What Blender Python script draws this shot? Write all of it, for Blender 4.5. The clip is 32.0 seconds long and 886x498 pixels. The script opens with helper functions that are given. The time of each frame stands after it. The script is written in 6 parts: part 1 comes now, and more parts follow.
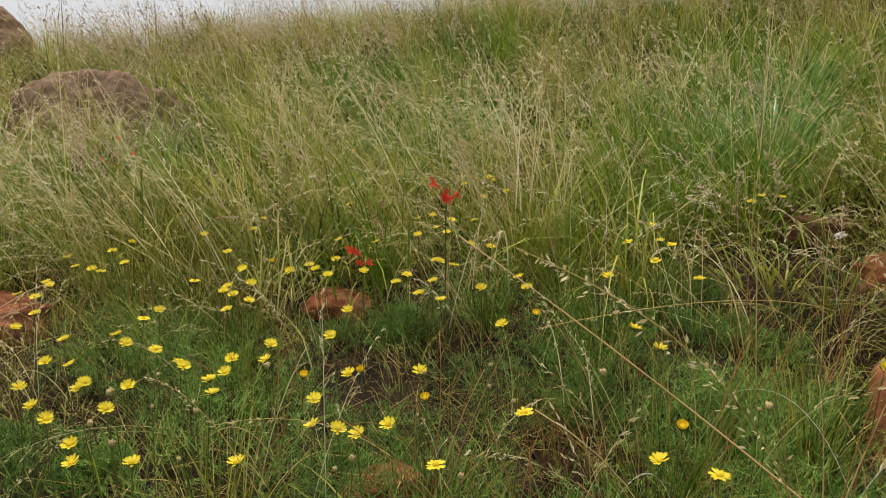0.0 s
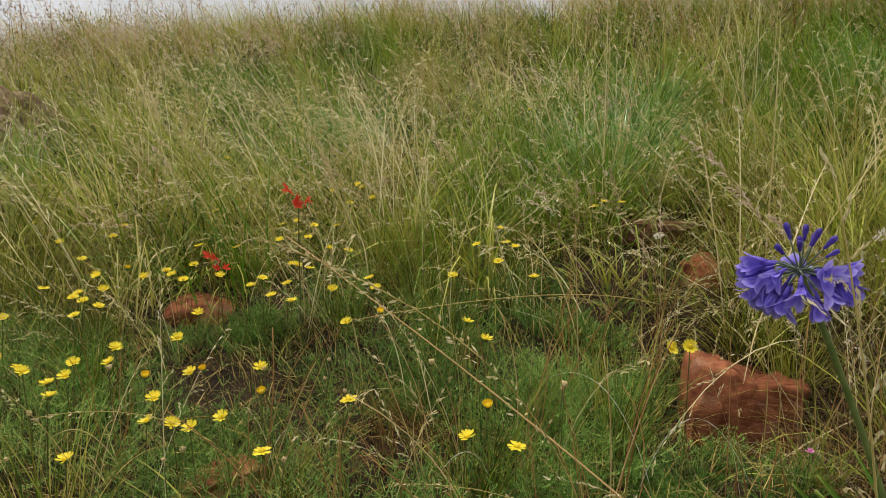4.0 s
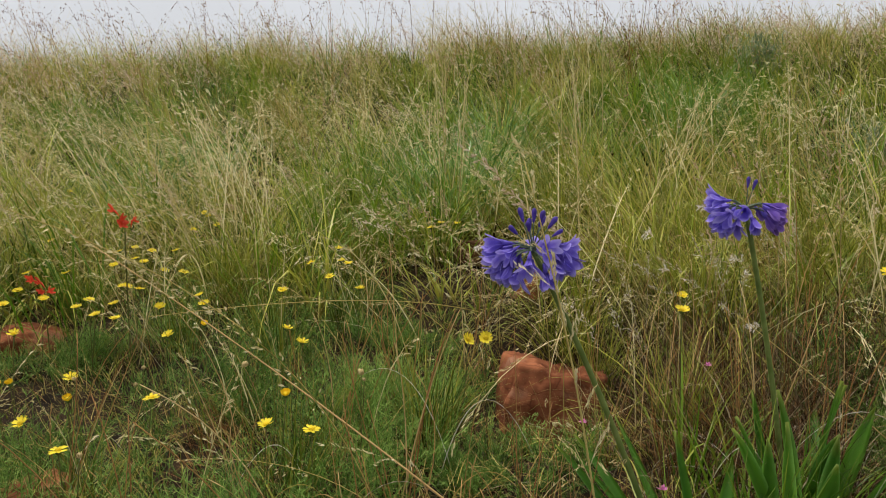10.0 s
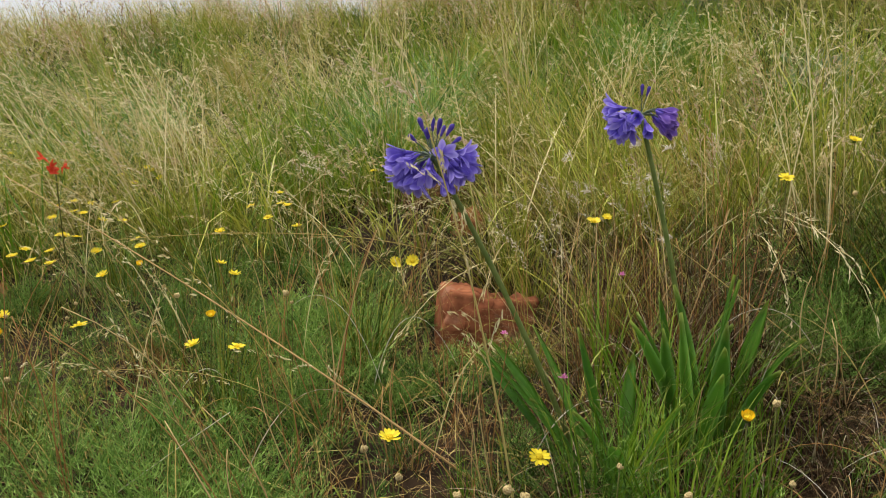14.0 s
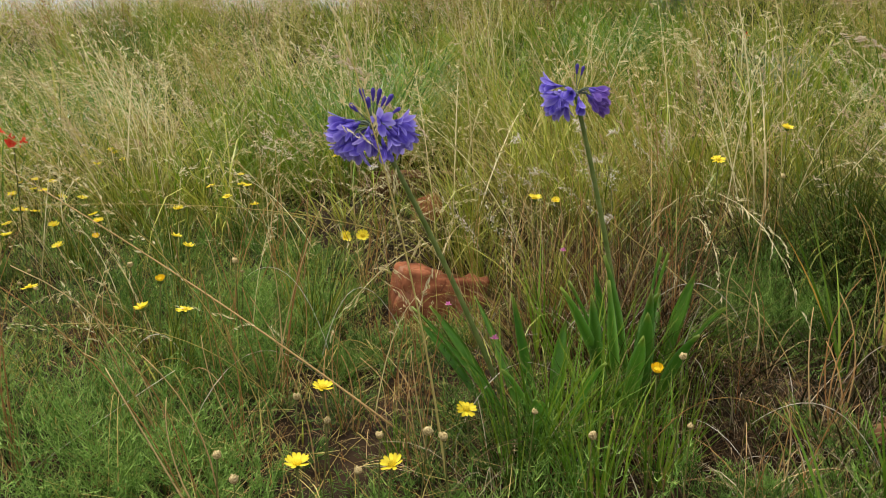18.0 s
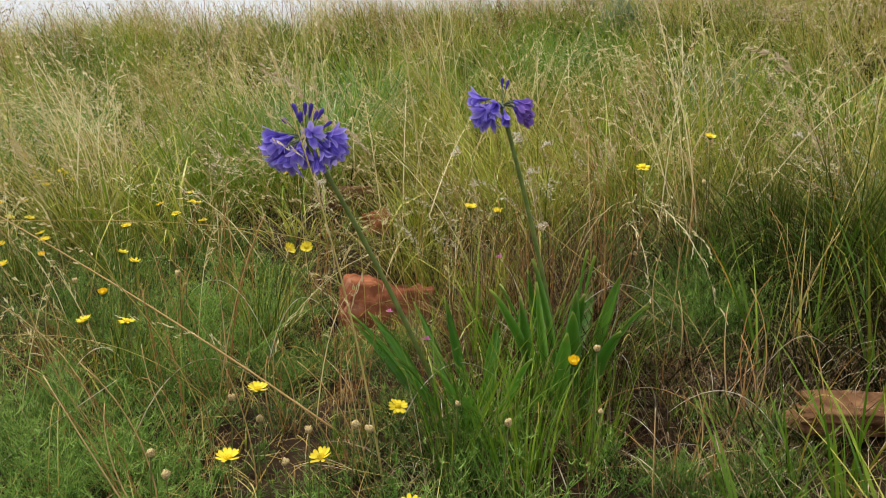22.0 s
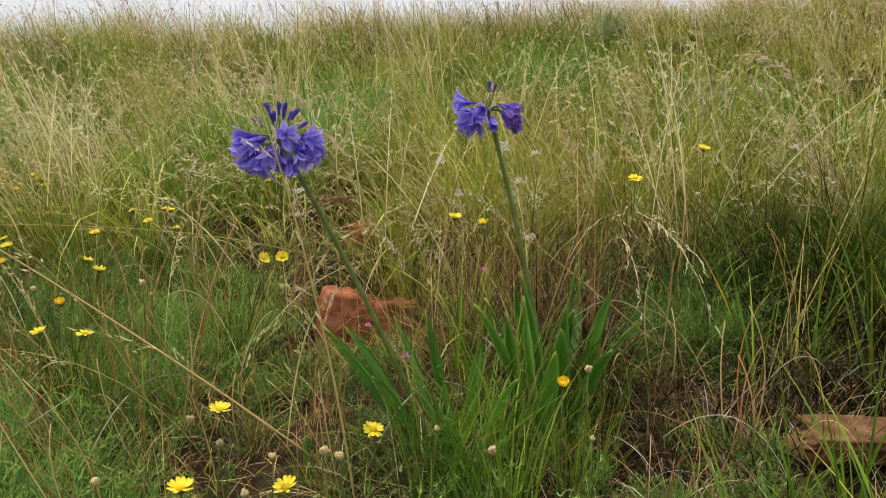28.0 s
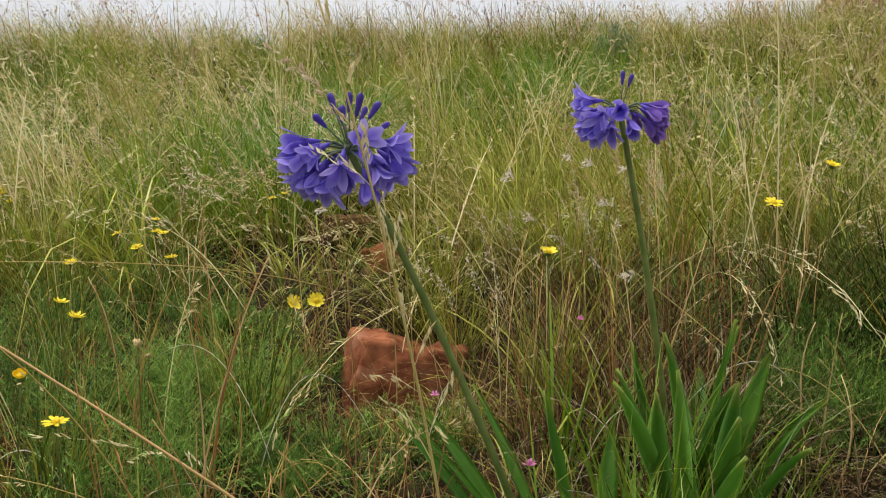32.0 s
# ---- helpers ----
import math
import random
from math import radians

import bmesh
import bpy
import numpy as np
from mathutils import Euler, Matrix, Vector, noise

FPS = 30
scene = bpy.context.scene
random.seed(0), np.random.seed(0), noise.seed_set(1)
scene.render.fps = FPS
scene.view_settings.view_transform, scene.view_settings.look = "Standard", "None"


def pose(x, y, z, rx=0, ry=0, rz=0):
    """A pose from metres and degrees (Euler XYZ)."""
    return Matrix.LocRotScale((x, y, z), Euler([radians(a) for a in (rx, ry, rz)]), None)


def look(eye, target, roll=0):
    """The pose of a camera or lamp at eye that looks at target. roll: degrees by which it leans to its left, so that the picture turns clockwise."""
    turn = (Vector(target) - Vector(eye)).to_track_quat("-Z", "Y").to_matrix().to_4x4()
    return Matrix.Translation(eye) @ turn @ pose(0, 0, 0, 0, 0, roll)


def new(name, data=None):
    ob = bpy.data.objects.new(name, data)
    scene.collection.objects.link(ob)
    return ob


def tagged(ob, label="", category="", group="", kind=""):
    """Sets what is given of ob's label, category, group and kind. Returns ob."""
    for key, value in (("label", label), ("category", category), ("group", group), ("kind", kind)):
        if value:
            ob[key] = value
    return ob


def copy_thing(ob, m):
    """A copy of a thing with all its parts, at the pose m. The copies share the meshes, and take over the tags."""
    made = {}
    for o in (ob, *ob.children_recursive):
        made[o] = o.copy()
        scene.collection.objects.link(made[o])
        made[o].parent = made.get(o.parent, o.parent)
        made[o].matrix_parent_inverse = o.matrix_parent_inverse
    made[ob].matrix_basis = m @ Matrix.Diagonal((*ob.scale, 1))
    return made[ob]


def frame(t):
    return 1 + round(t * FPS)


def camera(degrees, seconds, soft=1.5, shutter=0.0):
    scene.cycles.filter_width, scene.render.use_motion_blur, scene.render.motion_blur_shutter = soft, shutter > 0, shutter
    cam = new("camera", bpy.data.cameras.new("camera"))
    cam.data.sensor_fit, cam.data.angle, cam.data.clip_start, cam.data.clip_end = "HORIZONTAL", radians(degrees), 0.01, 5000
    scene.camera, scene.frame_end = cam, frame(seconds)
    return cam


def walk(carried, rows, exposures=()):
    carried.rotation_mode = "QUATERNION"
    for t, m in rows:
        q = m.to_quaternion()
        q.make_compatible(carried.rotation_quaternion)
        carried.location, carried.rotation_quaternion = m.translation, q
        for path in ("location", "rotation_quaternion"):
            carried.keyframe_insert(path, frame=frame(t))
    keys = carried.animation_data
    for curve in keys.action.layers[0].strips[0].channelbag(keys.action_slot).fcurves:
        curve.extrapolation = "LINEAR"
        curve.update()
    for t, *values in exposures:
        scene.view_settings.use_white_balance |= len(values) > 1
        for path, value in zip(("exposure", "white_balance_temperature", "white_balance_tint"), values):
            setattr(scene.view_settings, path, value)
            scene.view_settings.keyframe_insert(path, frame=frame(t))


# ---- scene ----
cam = camera(62.3, 32.0, soft=1.0)
PATH = [
    (0, (-0.0206, 0.1043, 0.7312), (0.0787, 2.0697, 0.3738), 1.10),
    (0.5, (-0.0045, 0.0950, 0.7324), (0.1249, 2.0593, 0.3791), 0.93),
    (1, (0.0113, 0.0879, 0.7321), (0.1910, 2.0472, 0.3735), 0.97),
    (1.5, (0.0236, 0.0822, 0.7363), (0.2482, 2.0383, 0.3847), 0.92),
    (2, (0.0301, 0.0712, 0.7323), (0.2956, 2.0233, 0.3878), 1.15),
    (2.5, (0.0393, 0.0573, 0.7304), (0.3423, 2.0048, 0.3911), 1.52),
    (3, (0.0462, 0.0409, 0.7327), (0.3794, 1.9846, 0.3996), 1.88),
    (3.5, (0.0601, 0.0265, 0.7349), (0.4158, 1.9663, 0.4024), 1.83),
    (5.5, (0.1163, -0.0424, 0.7267), (0.5517, 1.8892, 0.4452), 1.76),
    (6, (0.1267, -0.0517, 0.7227), (0.5938, 1.8753, 0.4609), 1.65),
    (6.5, (0.1377, -0.0605, 0.7146), (0.6392, 1.8607, 0.4747), 1.73),
    (7, (0.1473, -0.0670, 0.7086), (0.6860, 1.8444, 0.4712), 1.78),
    (7.5, (0.1509, -0.0731, 0.7051), (0.7164, 1.8309, 0.4702), 1.71),
    (8, (0.1567, -0.0843, 0.7033), (0.7420, 1.8148, 0.4783), 1.55),
    (8.5, (0.1627, -0.0963, 0.6994), (0.7747, 1.7955, 0.4835), 1.44),
    (9, (0.1675, -0.1068, 0.6953), (0.8033, 1.7785, 0.4920), 1.51),
    (9.5, (0.1793, -0.1149, 0.6909), (0.8360, 1.7633, 0.4887), 1.51),
    (10, (0.1831, -0.1260, 0.6857), (0.8591, 1.7450, 0.4795), 1.30),
    (10.5, (0.1911, -0.1387, 0.6785), (0.8762, 1.7285, 0.4675), 1.04),
    (11, (0.2026, -0.1490, 0.6690), (0.8950, 1.7146, 0.4504), 0.52),
    (11.5, (0.2096, -0.1584, 0.6601), (0.9159, 1.6980, 0.4265), 0.09),
    (12, (0.2171, -0.1649, 0.6520), (0.9403, 1.6831, 0.4030), -0.05),
    (12.5, (0.2270, -0.1754, 0.6447), (0.9614, 1.6653, 0.3751), -0.35),
    (13, (0.2392, -0.1857, 0.6374), (0.9750, 1.6515, 0.3486), -0.57),
    (13.5, (0.2399, -0.1927, 0.6293), (0.9846, 1.6385, 0.3255), -0.66),
    (14, (0.2434, -0.2021, 0.6213), (0.9934, 1.6264, 0.3144), -0.85),
    (14.5, (0.2453, -0.2076, 0.6151), (1.0017, 1.6176, 0.3047), -0.81),
    (16.5, (0.2551, -0.2450, 0.5945), (1.0413, 1.5641, 0.2643), -0.16),
    (17, (0.2576, -0.2539, 0.5894), (1.0459, 1.5563, 0.2707), 0.28),
    (17.5, (0.2637, -0.2639, 0.5845), (1.0617, 1.5432, 0.2722), 0.49),
    (18, (0.2698, -0.2725, 0.5820), (1.0808, 1.5295, 0.2738), 0.34),
    (18.5, (0.2725, -0.2807, 0.5836), (1.0976, 1.5152, 0.2773), 0.20),
    (19, (0.2758, -0.2886, 0.5807), (1.1124, 1.5028, 0.2789), 0.20),
    (19.5, (0.2767, -0.2990, 0.5752), (1.1225, 1.4880, 0.2735), 0.30),
    (20, (0.2792, -0.3089, 0.5742), (1.1351, 1.4753, 0.2845), 0.39),
    (20.5, (0.2823, -0.3204, 0.5759), (1.1465, 1.4607, 0.2913), 0.44),
    (21, (0.2866, -0.3228, 0.5703), (1.1642, 1.4531, 0.2946), 0.03),
    (21.5, (0.2876, -0.3309, 0.5713), (1.1740, 1.4412, 0.2996), -0.22),
    (22, (0.2921, -0.3405, 0.5715), (1.1900, 1.4277, 0.3115), -0.56),
    (22.5, (0.2939, -0.3496, 0.5720), (1.2041, 1.4137, 0.3223), -0.44),
    (23, (0.2933, -0.3568, 0.5697), (1.2165, 1.4017, 0.3342), -0.24),
    (23.5, (0.2928, -0.3638, 0.5677), (1.2269, 1.3898, 0.3387), 0.07),
    (24, (0.2977, -0.3708, 0.5629), (1.2359, 1.3818, 0.3431), 0.07),
    (24.5, (0.2961, -0.3797, 0.5643), (1.2406, 1.3694, 0.3443), 0.05),
    (25, (0.2969, -0.3868, 0.5622), (1.2467, 1.3592, 0.3403), -0.06),
    (25.5, (0.2963, -0.3904, 0.5677), (1.2508, 1.3526, 0.3422), -0.00),
    (27.5, (0.3176, -0.3257, 0.5624), (1.2555, 1.4251, 0.3275), 0.11),
    (28, (0.3268, -0.2840, 0.5606), (1.2620, 1.4695, 0.3353), 0.31),
    (28.5, (0.3294, -0.2357, 0.5648), (1.2704, 1.5141, 0.3354), 0.52),
    (29, (0.3367, -0.1943, 0.5639), (1.2748, 1.5579, 0.3408), 0.74),
    (29.5, (0.3464, -0.1485, 0.5644), (1.2917, 1.6004, 0.3451), 0.95),
    (30, (0.3442, -0.1013, 0.5716), (1.3115, 1.6365, 0.3616), 0.90),
    (30.5, (0.3380, -0.0422, 0.5808), (1.3248, 1.6849, 0.3730), 1.16),
    (31, (0.3282, 0.0037, 0.5851), (1.3188, 1.7292, 0.3818), 1.34),
    (31.5, (0.3353, 0.0326, 0.5779), (1.3125, 1.7672, 0.3871), 1.11),
    (32, (0.3399, 0.0655, 0.5662), (1.3278, 1.7943, 0.3789), 0.73),
]
walk(cam, [(t, look(eye, target, roll)) for t, eye, target, roll in PATH], exposures=[(0.0, 0.37), (9.0, 0.35), (13.0, 0.59), (17.0, 0.70), (25.0, 0.70), (29.0, 0.67), (32.0, 0.59)])

# ---- light: an overcast sky, brightest overhead, with a veiled sun ----
SUN_EL, SUN_AZ = radians(66), radians(-35)
world = bpy.data.worlds.new("overcast_sky")
scene.world = world
world.use_nodes = True
wn, wl = world.node_tree.nodes, world.node_tree.links
wn.clear()
w_out, w_bg = wn.new("ShaderNodeOutputWorld"), wn.new("ShaderNodeBackground")
w_sky = wn.new("ShaderNodeTexSky")
w_sky.sky_type, w_sky.sun_disc, w_sky.sun_elevation, w_sky.sun_rotation = "NISHITA", False, SUN_EL, SUN_AZ
w_sky.dust_density = 4.0
w_gain = wn.new("ShaderNodeMix")
w_gain.data_type, w_gain.blend_type = "RGBA", "MULTIPLY"
w_gain.inputs["Factor"].default_value = 1.0
w_gain.inputs["B"].default_value = (0.1, 0.1, 0.1, 1)
w_co, w_sep, w_ramp = wn.new("ShaderNodeTexCoord"), wn.new("ShaderNodeSeparateXYZ"), wn.new("ShaderNodeValToRGB")
w_noise, w_mix, w_cl = wn.new("ShaderNodeTexNoise"), wn.new("ShaderNodeMix"), wn.new("ShaderNodeMix")
w_ramp.color_ramp.elements[0].position, w_ramp.color_ramp.elements[0].color = 0.0, (0.55, 0.56, 0.58, 1)
w_ramp.color_ramp.elements[1].position, w_ramp.color_ramp.elements[1].color = 0.95, (0.74, 0.74, 0.75, 1)
mid = w_ramp.color_ramp.elements.new(0.25)
mid.color = (0.57, 0.575, 0.59, 1)
w_noise.inputs["Scale"].default_value, w_noise.inputs["Detail"].default_value = 3.0, 5.0
w_cl.data_type, w_cl.blend_type = "RGBA", "SOFT_LIGHT"
w_cl.inputs["Factor"].default_value = 0.35
w_mix.data_type = "RGBA"
w_mix.inputs["Factor"].default_value = 0.88
wl.new(w_co.outputs["Generated"], w_sep.inputs[0])
wl.new(w_co.outputs["Generated"], w_noise.inputs["Vector"])
wl.new(w_sep.outputs["Z"], w_ramp.inputs["Fac"])
wl.new(w_ramp.outputs["Color"], w_cl.inputs["A"])
wl.new(w_noise.outputs["Fac"], w_cl.inputs["B"])
wl.new(w_sky.outputs["Color"], w_gain.inputs["A"])
wl.new(w_gain.outputs["Result"], w_mix.inputs["A"])
wl.new(w_cl.outputs["Result"], w_mix.inputs["B"])
wl.new(w_mix.outputs["Result"], w_bg.inputs["Color"])
w_bg.inputs["Strength"].default_value = 1.0
wl.new(w_bg.outputs[0], w_out.inputs[0])
sun = new("sun", bpy.data.lights.new("sun", "SUN"))
sun.data.energy, sun.data.angle, sun.data.color = 2.1, radians(12), (1.0, 0.94, 0.82)
sun.matrix_world = look((math.sin(SUN_AZ) * 9, math.cos(SUN_AZ) * 9, math.tan(SUN_EL) * 9), (0, 0, 0))

# ---- materials ----
RNG = np.random.default_rng(7)


def node_mat(name, rough=0.7):
    m = bpy.data.materials.new(name)
    m.use_nodes = True
    b = m.node_tree.nodes["Principled BSDF"]
    b.inputs["Roughness"].default_value = rough
    b.inputs["Specular IOR Level"].default_value = 0.15
    return m, m.node_tree.nodes, m.node_tree.links, b


def ramp(nodes, stops):
    r = nodes.new("ShaderNodeValToRGB")
    e = r.color_ramp.elements
    while len(e) < len(stops):
        e.new(0.5)
    for k, (p, c) in zip(e, stops):
        k.position, k.color = p, (*c, 1)
    return r


def mixer(nodes, links, fac, a, b, mode="MIX"):
    n = nodes.new("ShaderNodeMix")
    n.data_type, n.blend_type = "RGBA", mode
    for sock, v in ((n.inputs["Factor"], fac), (n.inputs["A"], a), (n.inputs["B"], b)):
        if isinstance(v, (int, float)):
            sock.default_value = v
        elif isinstance(v, tuple):
            sock.default_value = (*v, 1)
        else:
            links.new(v, sock)
    return n.outputs["Result"]


def blade_mat(name, stops, tip, tip_from=0.55, glow=0.3, rough=0.55, base=None, gloss=0.15):
    """Ribbon leaf: colour by the blade's own random number (u) and along its length (v); light passes through thin tissue."""
    m, n, l, b = node_mat(name, rough)
    b.inputs["Specular IOR Level"].default_value = gloss
    uv, sep = n.new("ShaderNodeUVMap"), n.new("ShaderNodeSeparateXYZ")
    l.new(uv.outputs[0], sep.inputs[0])
    r = ramp(n, stops)
    l.new(sep.outputs["X"], r.inputs["Fac"])
    mp = n.new("ShaderNodeMapRange")
    mp.inputs["From Min"].default_value, mp.inputs["From Max"].default_value = tip_from, 1.05
    l.new(sep.outputs["Y"], mp.inputs["Value"])
    col = mixer(n, l, mp.outputs[0], r.outputs["Color"], tip)
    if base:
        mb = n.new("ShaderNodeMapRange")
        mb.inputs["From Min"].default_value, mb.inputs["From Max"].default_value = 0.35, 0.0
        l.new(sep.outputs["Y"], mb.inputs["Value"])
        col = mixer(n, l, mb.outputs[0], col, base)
    geo, nz = n.new("ShaderNodeNewGeometry"), n.new("ShaderNodeTexNoise")
    nz.inputs["Scale"].default_value, nz.inputs["Detail"].default_value = 2.3, 3.0
    l.new(geo.outputs["Position"], nz.inputs["Vector"])
    hs = n.new("ShaderNodeHueSaturation")
    mv = n.new("ShaderNodeMapRange")
    mv.inputs["To Min"].default_value, mv.inputs["To Max"].default_value = 0.72, 1.28
    l.new(nz.outputs["Fac"], mv.inputs["Value"])
    l.new(mv.outputs[0], hs.inputs["Value"])
    l.new(col, hs.inputs["Color"])
    l.new(hs.outputs[0], b.inputs["Base Color"])
    tr, mx, out = n.new("ShaderNodeBsdfTranslucent"), n.new("ShaderNodeMixShader"), n["Material Output"]
    l.new(hs.outputs[0], tr.inputs["Color"])
    mx.inputs[0].default_value = glow
    l.new(b.outputs[0], mx.inputs[1])
    l.new(tr.outputs[0], mx.inputs[2])
    l.new(mx.outputs[0], out.inputs["Surface"])
    return m


def plain_mat(name, a, b2, scale=60.0, rough=0.7, bump=0.2, glow=0.0, detail=4.0):
    """Two-scale noise between two colours with fine relief."""
    m, n, l, b = node_mat(name, rough)
    co, n1, n2 = n.new("ShaderNodeTexCoord"), n.new("ShaderNodeTexNoise"), n.new("ShaderNodeTexNoise")
    n1.inputs["Scale"].default_value, n1.inputs["Detail"].default_value = scale, detail
    n2.inputs["Scale"].default_value, n2.inputs["Detail"].default_value = scale * 0.17, 3.0
    l.new(co.outputs["Object"], n1.inputs["Vector"])
    l.new(co.outputs["Object"], n2.inputs["Vector"])
    r = ramp(n, [(0.32, a), (0.68, b2)])
    l.new(n1.outputs["Fac"], r.inputs["Fac"])
    inf, hs, mv = n.new("ShaderNodeObjectInfo"), n.new("ShaderNodeHueSaturation"), n.new("ShaderNodeMath")
    mv.operation = "MULTIPLY_ADD"
    mv.inputs[1].default_value, mv.inputs[2].default_value = 0.3, 0.85
    l.new(inf.outputs["Random"], mv.inputs[0])
    l.new(mv.outputs[0], hs.inputs["Value"])
    sh = n.new("ShaderNodeMapRange")
    sh.inputs["To Min"].default_value, sh.inputs["To Max"].default_value = 0.75, 1.25
    l.new(n2.outputs["Fac"], sh.inputs["Value"])
    cc = n.new("ShaderNodeCombineColor")
    for k in range(3):
        l.new(sh.outputs[0], cc.inputs[k])
    col = mixer(n, l, 1.0, r.outputs["Color"], cc.outputs[0], "MULTIPLY")
    l.new(col, hs.inputs["Color"])
    l.new(hs.outputs[0], b.inputs["Base Color"])
    if bump:
        bp = n.new("ShaderNodeBump")
        bp.inputs["Strength"].default_value, bp.inputs["Distance"].default_value = bump, 0.01
        l.new(n1.outputs["Fac"], bp.inputs["Height"])
        l.new(bp.outputs[0], b.inputs["Normal"])
    if glow:
        tr, mx = n.new("ShaderNodeBsdfTranslucent"), n.new("ShaderNodeMixShader")
        l.new(hs.outputs[0], tr.inputs["Color"])
        mx.inputs[0].default_value = glow
        l.new(b.outputs[0], mx.inputs[1])
        l.new(tr.outputs[0], mx.inputs[2])
        l.new(mx.outputs[0], n["Material Output"].inputs["Surface"])
    return m


def rock_mat(name, dark, light, pale, scale):
    """Bedded sandstone: mottled, streaked along the bedding, pale where it is scuffed, with fine cracks."""
    m, n, l, b = node_mat(name, 0.95)
    co, mp = n.new("ShaderNodeTexCoord"), n.new("ShaderNodeMapping")
    mp.inputs["Scale"].default_value, mp.inputs["Rotation"].default_value = (1.0, 1.0, 2.4), (0.25, 0.35, 0.0)
    l.new(co.outputs["Object"], mp.inputs["Vector"])
    mottle, bed, scuff, crack = n.new("ShaderNodeTexNoise"), n.new("ShaderNodeTexNoise"), n.new("ShaderNodeTexNoise"), n.new("ShaderNodeTexVoronoi")
    for t, k, d in ((mottle, scale, 8.0), (bed, scale * 0.5, 6.0), (scuff, scale * 0.35, 10.0)):
        t.inputs["Scale"].default_value, t.inputs["Detail"].default_value = k, d
    l.new(co.outputs["Object"], mottle.inputs["Vector"])
    l.new(mp.outputs[0], bed.inputs["Vector"])
    l.new(co.outputs["Object"], scuff.inputs["Vector"])
    crack.feature = "DISTANCE_TO_EDGE"
    crack.inputs["Scale"].default_value = scale * 0.4
    l.new(mp.outputs[0], crack.inputs["Vector"])
    r1, r2, r3, r4 = ramp(n, [(0.3, dark), (0.7, light)]), ramp(n, [(0.36, (0.78, 0.74, 0.70)), (0.64, (1.08, 1.05, 1.03))]), ramp(n, [(0.56, (0, 0, 0)), (0.72, (0.8, 0.8, 0.8))]), ramp(n, [(0.0, (0.5, 0.45, 0.42)), (0.03, (1, 1, 1))])
    for t, r in ((mottle, r1), (bed, r2), (scuff, r3)):
        l.new(t.outputs["Fac"], r.inputs["Fac"])
    l.new(crack.outputs["Distance"], r4.inputs["Fac"])
    col = mixer(n, l, 1.0, r1.outputs["Color"], r2.outputs["Color"], "MULTIPLY")
    col = mixer(n, l, r3.outputs["Color"], col, pale)
    col = mixer(n, l, 0.7, col, r4.outputs["Color"], "MULTIPLY")
    l.new(col, b.inputs["Base Color"])
    last = None
    for tex, out, strength, dist in ((bed, "Fac", 0.5, 0.008), (mottle, "Fac", 0.6, 0.004), (crack, "Distance", 0.5, 0.004)):
        bp = n.new("ShaderNodeBump")
        bp.inputs["Strength"].default_value, bp.inputs["Distance"].default_value = strength, dist
        l.new(tex.outputs[out], bp.inputs["Height"])
        if last:
            l.new(last.outputs[0], bp.inputs["Normal"])
        last = bp
    l.new(last.outputs[0], b.inputs["Normal"])
    return m


GREEN = blade_mat("green_grass", [(0.0, (0.028, 0.062, 0.005)), (0.4, (0.075, 0.125, 0.010)), (0.75, (0.18, 0.21, 0.018)), (1.0, (0.40, 0.36, 0.06))], (0.32, 0.28, 0.04), glow=0.2, rough=0.45, gloss=0.22)
FRESH = blade_mat("fresh_green_grass", [(0.0, (0.055, 0.13, 0.008)), (0.6, (0.13, 0.25, 0.014)), (1.0, (0.27, 0.36, 0.03))], (0.34, 0.38, 0.06), 0.7, glow=0.25, rough=0.4, gloss=0.3)
STRAW = blade_mat("dry_straw", [(0.0, (0.16, 0.10, 0.020)), (0.4, (0.40, 0.28, 0.065)), (1.0, (0.68, 0.55, 0.20))], (0.62, 0.49, 0.17), glow=0.15)
RUSSET = blade_mat("russet_stems", [(0.0, (0.12, 0.045, 0.014)), (0.5, (0.26, 0.11, 0.03)), (1.0, (0.40, 0.22, 0.07))], (0.40, 0.26, 0.09), glow=0.1)
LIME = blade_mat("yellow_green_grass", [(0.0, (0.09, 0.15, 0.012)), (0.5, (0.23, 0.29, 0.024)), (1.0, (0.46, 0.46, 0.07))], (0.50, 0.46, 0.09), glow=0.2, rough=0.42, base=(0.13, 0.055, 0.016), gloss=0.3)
FEATHER = blade_mat("feathery_leaf", [(0.0, (0.020, 0.056, 0.006)), (0.5, (0.095, 0.200, 0.024)), (1.0, (0.31, 0.46, 0.105))], (0.29, 0.42, 0.10), 0.5, glow=0.22)
PANICLE = blade_mat("seed_panicles", [(0.0, (0.44, 0.34, 0.15)), (0.5, (0.66, 0.55, 0.28)), (1.0, (0.85, 0.77, 0.50))], (0.76, 0.66, 0.38), glow=0.35)
PLUME = blade_mat("pink_plumes", [(0.0, (0.46, 0.29, 0.18)), (0.5, (0.62, 0.46, 0.33)), (1.0, (0.80, 0.69, 0.54))], (0.72, 0.58, 0.44), glow=0.4)
STRAP = blade_mat("strap_leaf", [(0.0, (0.065, 0.20, 0.020)), (1.0, (0.19, 0.40, 0.05))], (0.36, 0.40, 0.07), 0.85, glow=0.3, rough=0.4, gloss=0.35)
PETAL_Y = plain_mat("yellow_petal", (0.82, 0.62, 0.02), (0.9, 0.74, 0.05), 200, 0.55, 0.05, 0.25)
PETAL_O = plain_mat("orange_petal", (0.82, 0.52, 0.012), (0.9, 0.66, 0.03), 200, 0.55, 0.05, 0.25)
DISC_Y = plain_mat("yellow_disc", (0.74, 0.50, 0.015), (0.88, 0.66, 0.03), 900, 0.8, 0.6)
